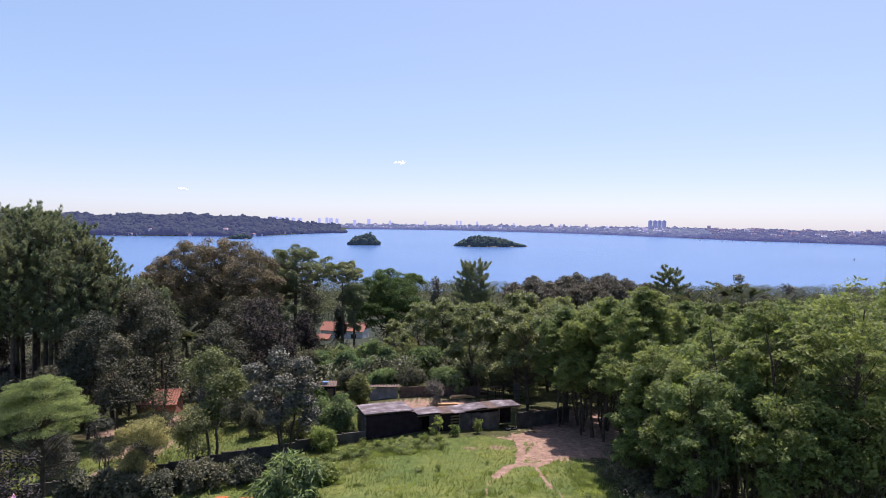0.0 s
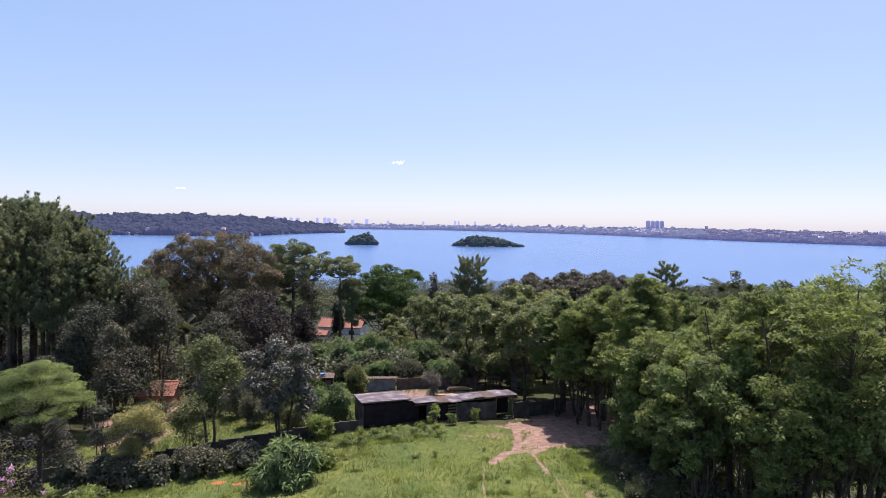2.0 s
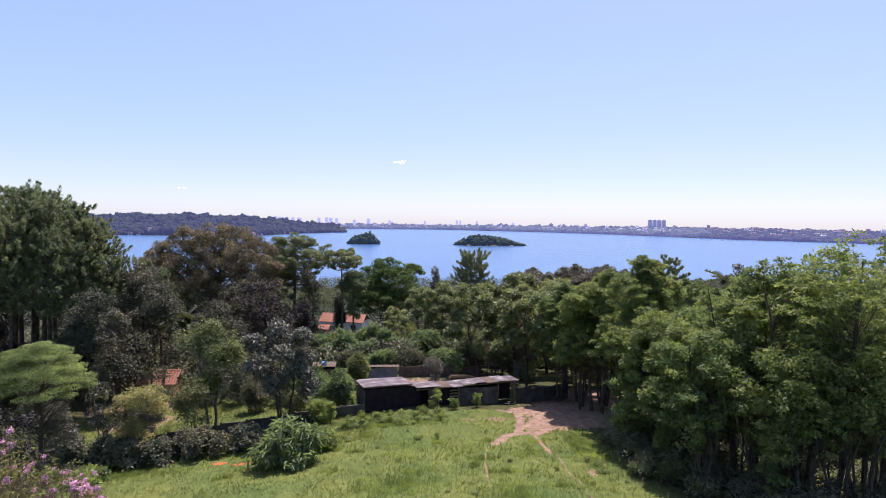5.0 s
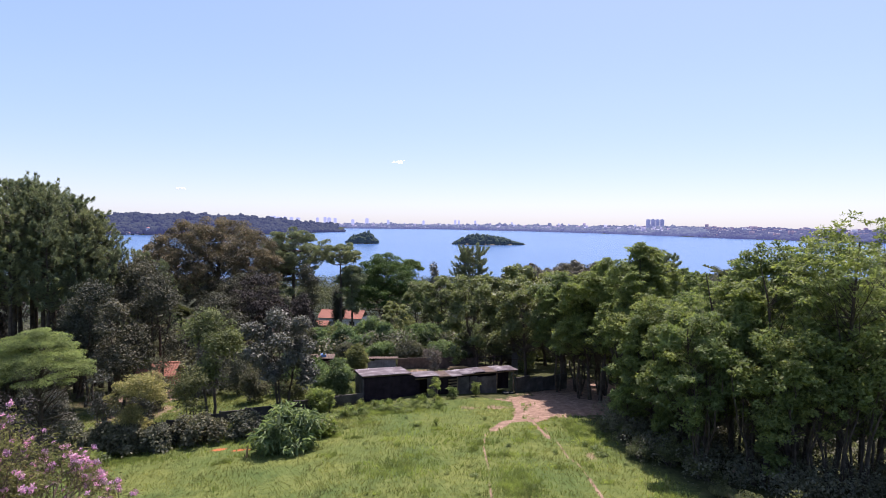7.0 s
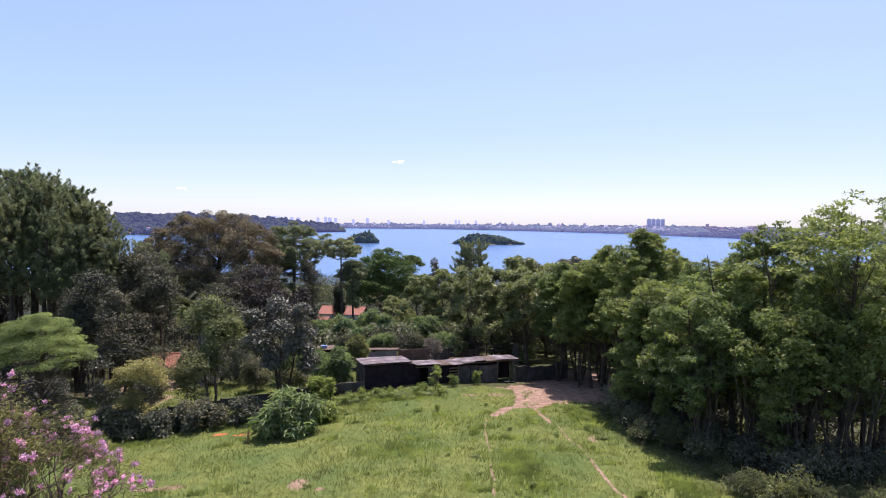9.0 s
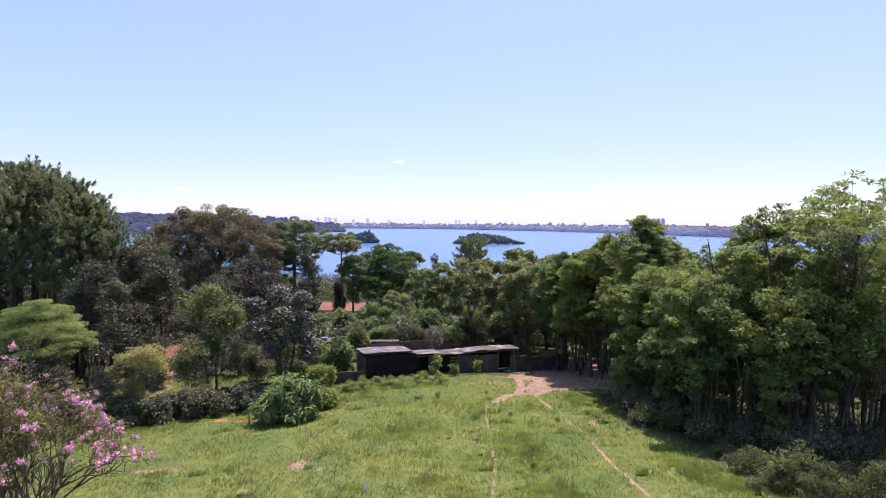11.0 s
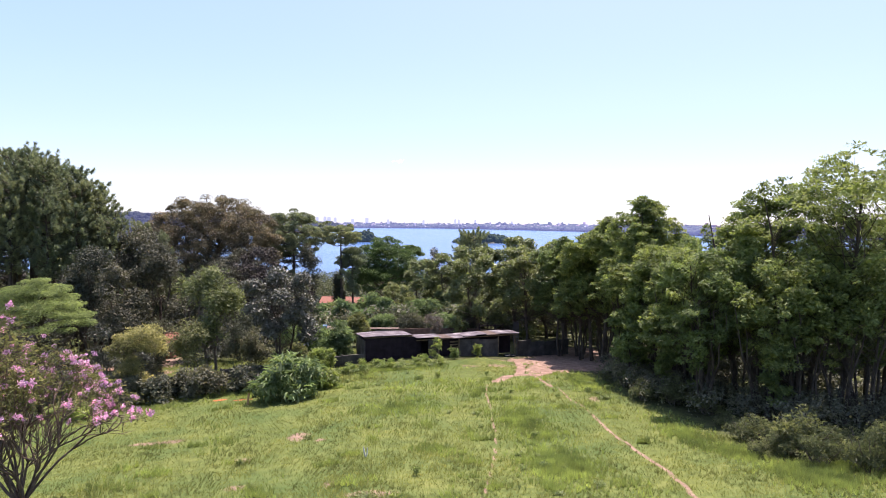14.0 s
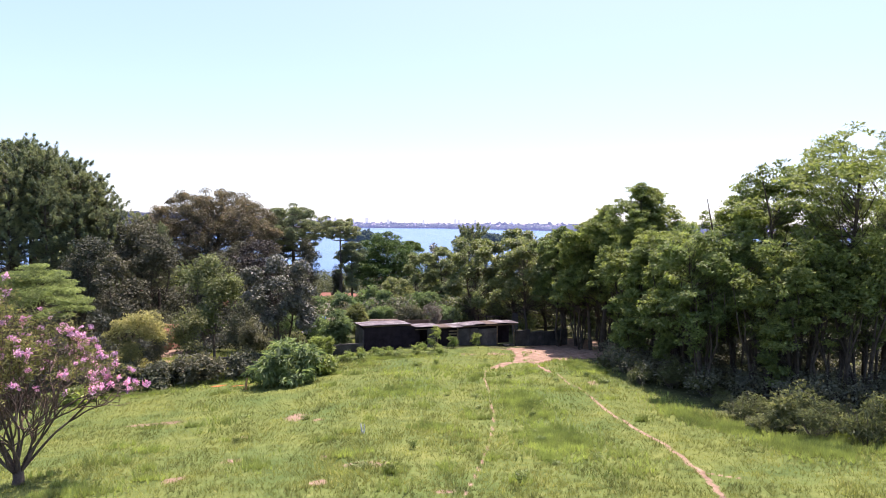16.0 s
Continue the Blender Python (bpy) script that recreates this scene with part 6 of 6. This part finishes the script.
for x, y, t, s in [(1010, 2120, 20, True), (1075, 2080, 70, True), (1190, 1960, 40, True), (960, 2200, 100, True), (1280, 1950, 10, True), (1110, 2020, 130, True)]:
    boat(x, y, t, s, "small white sailboat moored off the far shore")
boat(-650, 2180, 15, False, "white motorboat near the wooded shore")
boat(-470, 1640, 60, False, "white motorboat crossing the lake")
buoy = root_at("buoy", 700, 998, LAKE, 0, "small dark marker buoy on the water", "buoy")
part("float", mesh_of("float", *tube([(0, 0, -0.5), (0, 0, 0.8), (0, 0, 1.0)], [1.0, 1.0, 0.6], 10), M_RUBBER), buoy)
part("mast", mesh_of("mast", *tube([(0, 0, 1.0), (0, 0, 3.6)], [0.3, 0.2], 6), M_RUBBER), buoy)


# ---- clouds ----
def cloud(px, y, z, wide, tall, seed, strength):
    m, nt, b, out = shader("cloud_vapour")
    b.inputs["Base Color"].default_value, b.inputs["Roughness"].default_value = (0.8, 0.82, 0.85, 1), 1.0
    # emission put in for the sunlit whiteness of the vapour
    b.inputs["Emission Color"].default_value, b.inputs["Emission Strength"].default_value = (0.9, 0.93, 1.0, 1), strength
    g = np.random.default_rng(seed)
    n = 26
    at = np.stack([px + wide * 0.42 * np.clip(g.normal(size=n), -1.6, 1.6), y + 10 * g.normal(size=n), z + tall * 0.22 * g.normal(size=n)], 1)
    s = wide * 0.12 * g.uniform(0.4, 1.0, n)
    tagged(new("cloud", mesh_of("cloud", *lumps(g, at, s, s * 0.55), m, True)), "tiny white puff of cloud low in the sky", "cloud", kind="structure")


cloud(-345, 4750, 502, 82, 32, 71, 0.55)
cloud(-1930, 4380, 250, 60, 18, 72, 0.40)

# ---- small things on the meadow ----
stake = root_at("stake", -11.85, 36.2, float(ground_z(-11.85, 36.2)) - 0.1, 0, "short weathered wooden stake leaning in the grass", "stake")
part("post", mesh_of("post", *tube([(0, 0, 0), (0.03, 0, 0.4), (0.08, 0.02, 0.85)], [0.075, 0.07, 0.06], 7), M_PLANK), stake)
twig = root_at("stick", -2.85, 23.4, float(ground_z(-2.85, 23.4)) - 0.03, 0, "pale forked stick stuck in the grass", "stick")
part("prong", mesh_of("prong", *tube([(0, 0, 0), (-0.04, 0, 0.25), (-0.08, 0, 0.46)], [0.04, 0.034, 0.022], 6), M_WHITE), twig)
part("prong", mesh_of("prong", *tube([(0.03, 0, 0.0), (0.08, 0, 0.2), (0.08, 0.02, 0.42)], [0.036, 0.03, 0.02], 6), M_WHITE), twig)


# ---- weeds and grass ----
def weed_proto(seed, high, wide, n, size, mat, label):
    g = np.random.default_rng(seed)
    r = new("weed")
    stems, at = [], []
    for k in range(n):
        a, s = g.uniform(0, 6.283), g.uniform(0.2, 1)
        tip = np.array([math.cos(a) * wide * s, math.sin(a) * wide * s, high * g.uniform(0.6, 1.0)])
        stems.append(tube([(0, 0, -0.03), tip * 0.5 + np.array([0, 0, 0.1 * high]), tip], [0.012, 0.009, 0.005], 4))
        at += [tip * q for q in (0.55, 0.8, 1.0)]
    at = np.array(at)
    part("stem", mesh_of("stem", *joined(stems), mat), r)
    part("leaves", mesh_of("leaves", *leaves(g, at, np.full(len(at), size * 0.8), 6, size, LONG, 0.6, 0.8, 0.2), mat), r)
    return tagged(r, label, "weed", "weeds on the meadow")


gw = np.random.default_rng(81)
protos = [weed_proto(82, 0.45, 0.42, 9, 0.16, M_WEED, "leafy green weed growing in the meadow"), weed_proto(83, 0.75, 0.5, 11, 0.2, M_WEED, "tall leafy weed growing in the meadow"), weed_proto(84, 0.35, 0.6, 10, 0.14, M_WEED, "low spreading weed in the meadow")]
spots = [(-1.4, 41.0, 0), (0.0, 41.3, 1), (-4.0, 39.6, 2), (-3.2, 38.2, 2), (-1.1, 17.0, 1), (2.5, 15.9, 1), (-0.2, 24.3, 0), (0.5, 24.8, 0), (2.2, 28.4, 0), (0.6, 22.4, 2), (-5.9, 28.8, 0), (-4.6, 37.2, 2), (-9.3, 28.5, 2), (-2.1, 17.6, 0), (-8.5, 27.0, 2)]
for k in range(84):   # the belt before the sheds
    s = gw.uniform(0, 1)
    spots.append((-8.4 + 8.6 * s + gw.normal() * 0.3, 45.3 + 2.2 * s + gw.normal() * 0.8, int(gw.integers(0, 3))))
for k in range(10):   # taller growth beside the paths
    spots.append((4.6 + gw.normal() * 1.1, 23.5 + gw.normal() * 3.0, int(gw.integers(0, 3))))
for k in range(34):
    spots.append((9.7 + gw.normal() * 0.6, 39 + gw.normal() * 3.5, int(gw.integers(0, 3))))
for k in range(24):
    spots.append((gw.uniform(-15, 11), gw.uniform(20, 44), int(gw.integers(0, 3))))
spots = [q for q in spots if float(worn(np.array([q[0]]), np.array([q[1]]))[0]) < 0.3]
for i, (x, y, k) in enumerate(spots):
    m = pose(x, y, float(ground_z(x, y)), 0, 0, gw.uniform(0, 360)) @ Matrix.Diagonal((*[gw.uniform(0.5, 1.0) if i > 98 or i < 15 else gw.uniform(0.9, 1.7)] * 2, gw.uniform(0.35, 0.7) if i > 98 or i < 15 else gw.uniform(0.9, 1.5), 1))
    if i < 3:
        protos[k].matrix_basis = m
    else:
        copy_thing(protos[k], m)
for i, (x, y, top) in enumerate([(-0.2, 49.0, 0.6), (1.4, 49.8, -0.35), (-8.6, 46.6, 0.2), (3.4, 51.0, -0.3)]):
    make_tree("sapling", "young sapling growing against the shed", "sapling", x, y, top, 0.5, -1.2, M_WEED, M_BARK, clumps=12, clump=0.24, per=26, size=0.2, shape=LONG, trunk=0.03, seed=300 + i, group="saplings at the shed")


def meadow(name, label, n, near, far, x0, x1, length, seed, falloff):
    g = np.random.default_rng(seed)
    y = near * (far / near) ** g.uniform(0, 1, n) if falloff else g.uniform(near, far, n)
    x = g.uniform(x0, x1, n)
    keep = (open_field(x, y) > 0.3 + 0.5 * g.random(n)) & (worn(x, y) < 0.45 + 0.25 * g.random(n)) & (np.abs(x) < 0.85 * y + 3)
    x, y = x[keep], y[keep]
    lush = 0.75 + 0.5 * wobble(x, y, 0.8) + 0.5 * wobble(x, y, 2.7)
    at = np.stack([x, y, ground_z(x, y) - 0.01], 1)
    axis = np.stack([0.3 * g.normal(size=len(x)), 0.3 * g.normal(size=len(x)), np.ones(len(x))], 1)
    size = length * np.clip(lush, 0.45, 1.6) * g.uniform(0.6, 1.4, len(x))
    return tagged(new(name, mesh_of(name, *scatter(BLADES, at, axis, g.normal(size=(len(x), 3)), size), M_GRASS)), label, "grass", kind="stuff")


meadow("grass", "sunlit yellow-green meadow grass", 105000, 9.0, 49.0, -30, 17, 0.16, 91, True)
meadow("rough_grass", "tall rough grass behind the boundary wall", 24000, 41.5, 70.0, -38, -4, 0.3, 92, False)


def tall_tufts():
    """Patches of longer, greener grass on the meadow."""
    g = np.random.default_rng(95)
    spots = [(4.6, 21.5, 1.0, 2.6, 1500), (4.4, 29, 1.0, 3.2, 1200), (9.8, 38.5, 0.7, 3.5, 1100), (-4.5, 45.8, 3.4, 1.0, 1500), (12.6, 19.0, 0.9, 1.6, 900), (14.4, 20.0, 1.6, 0.5, 900), (12.2, 22.5, 0.7, 1.2, 600), (-2.0, 32, 2.2, 1.4, 600), (1.0, 38, 4.5, 3.0, 700),
             (-12, 40.2, 5.0, 0.6, 900), (-22, 37.4, 4.0, 0.8, 1200), (-10.6, 17.0, 1.0, 0.5, 300), (11.3, 26, 0.7, 3.0, 700), (-0.2, 24.4, 0.6, 0.5, 160), (-1.1, 17.0, 0.25, 0.2, 60), (2.5, 15.9, 0.25, 0.2, 60), (16.8, 18.4, 2.2, 0.7, 800)]
    spots += [(g.uniform(-14, 9.5), g.uniform(15, 44), g.uniform(0.15, 0.7), g.uniform(0.15, 0.7), int(g.integers(15, 70))) for k in range(90)]
    at = np.concatenate([np.stack([cx + rx * g.normal(size=n) * 0.7, cy + ry * g.normal(size=n) * 0.6], 1) for cx, cy, rx, ry, n in spots])
    at = at[worn(at[:, 0], at[:, 1]) < 0.4]
    p = np.stack([at[:, 0], at[:, 1], ground_z(at[:, 0], at[:, 1]) - 0.02], 1)
    axis = np.stack([0.25 * g.normal(size=len(p)), 0.25 * g.normal(size=len(p)), np.ones(len(p))], 1)
    big = tuft_shape(9, 0.32, 0.04)
    tagged(new("tall_grass", mesh_of("tall_grass", *scatter(big, p, axis, g.normal(size=p.shape), 0.23 * g.uniform(0.5, 1.5, len(p))), M_WEED)), "tufts of longer green grass on the meadow", "grass", kind="stuff")


tall_tufts()
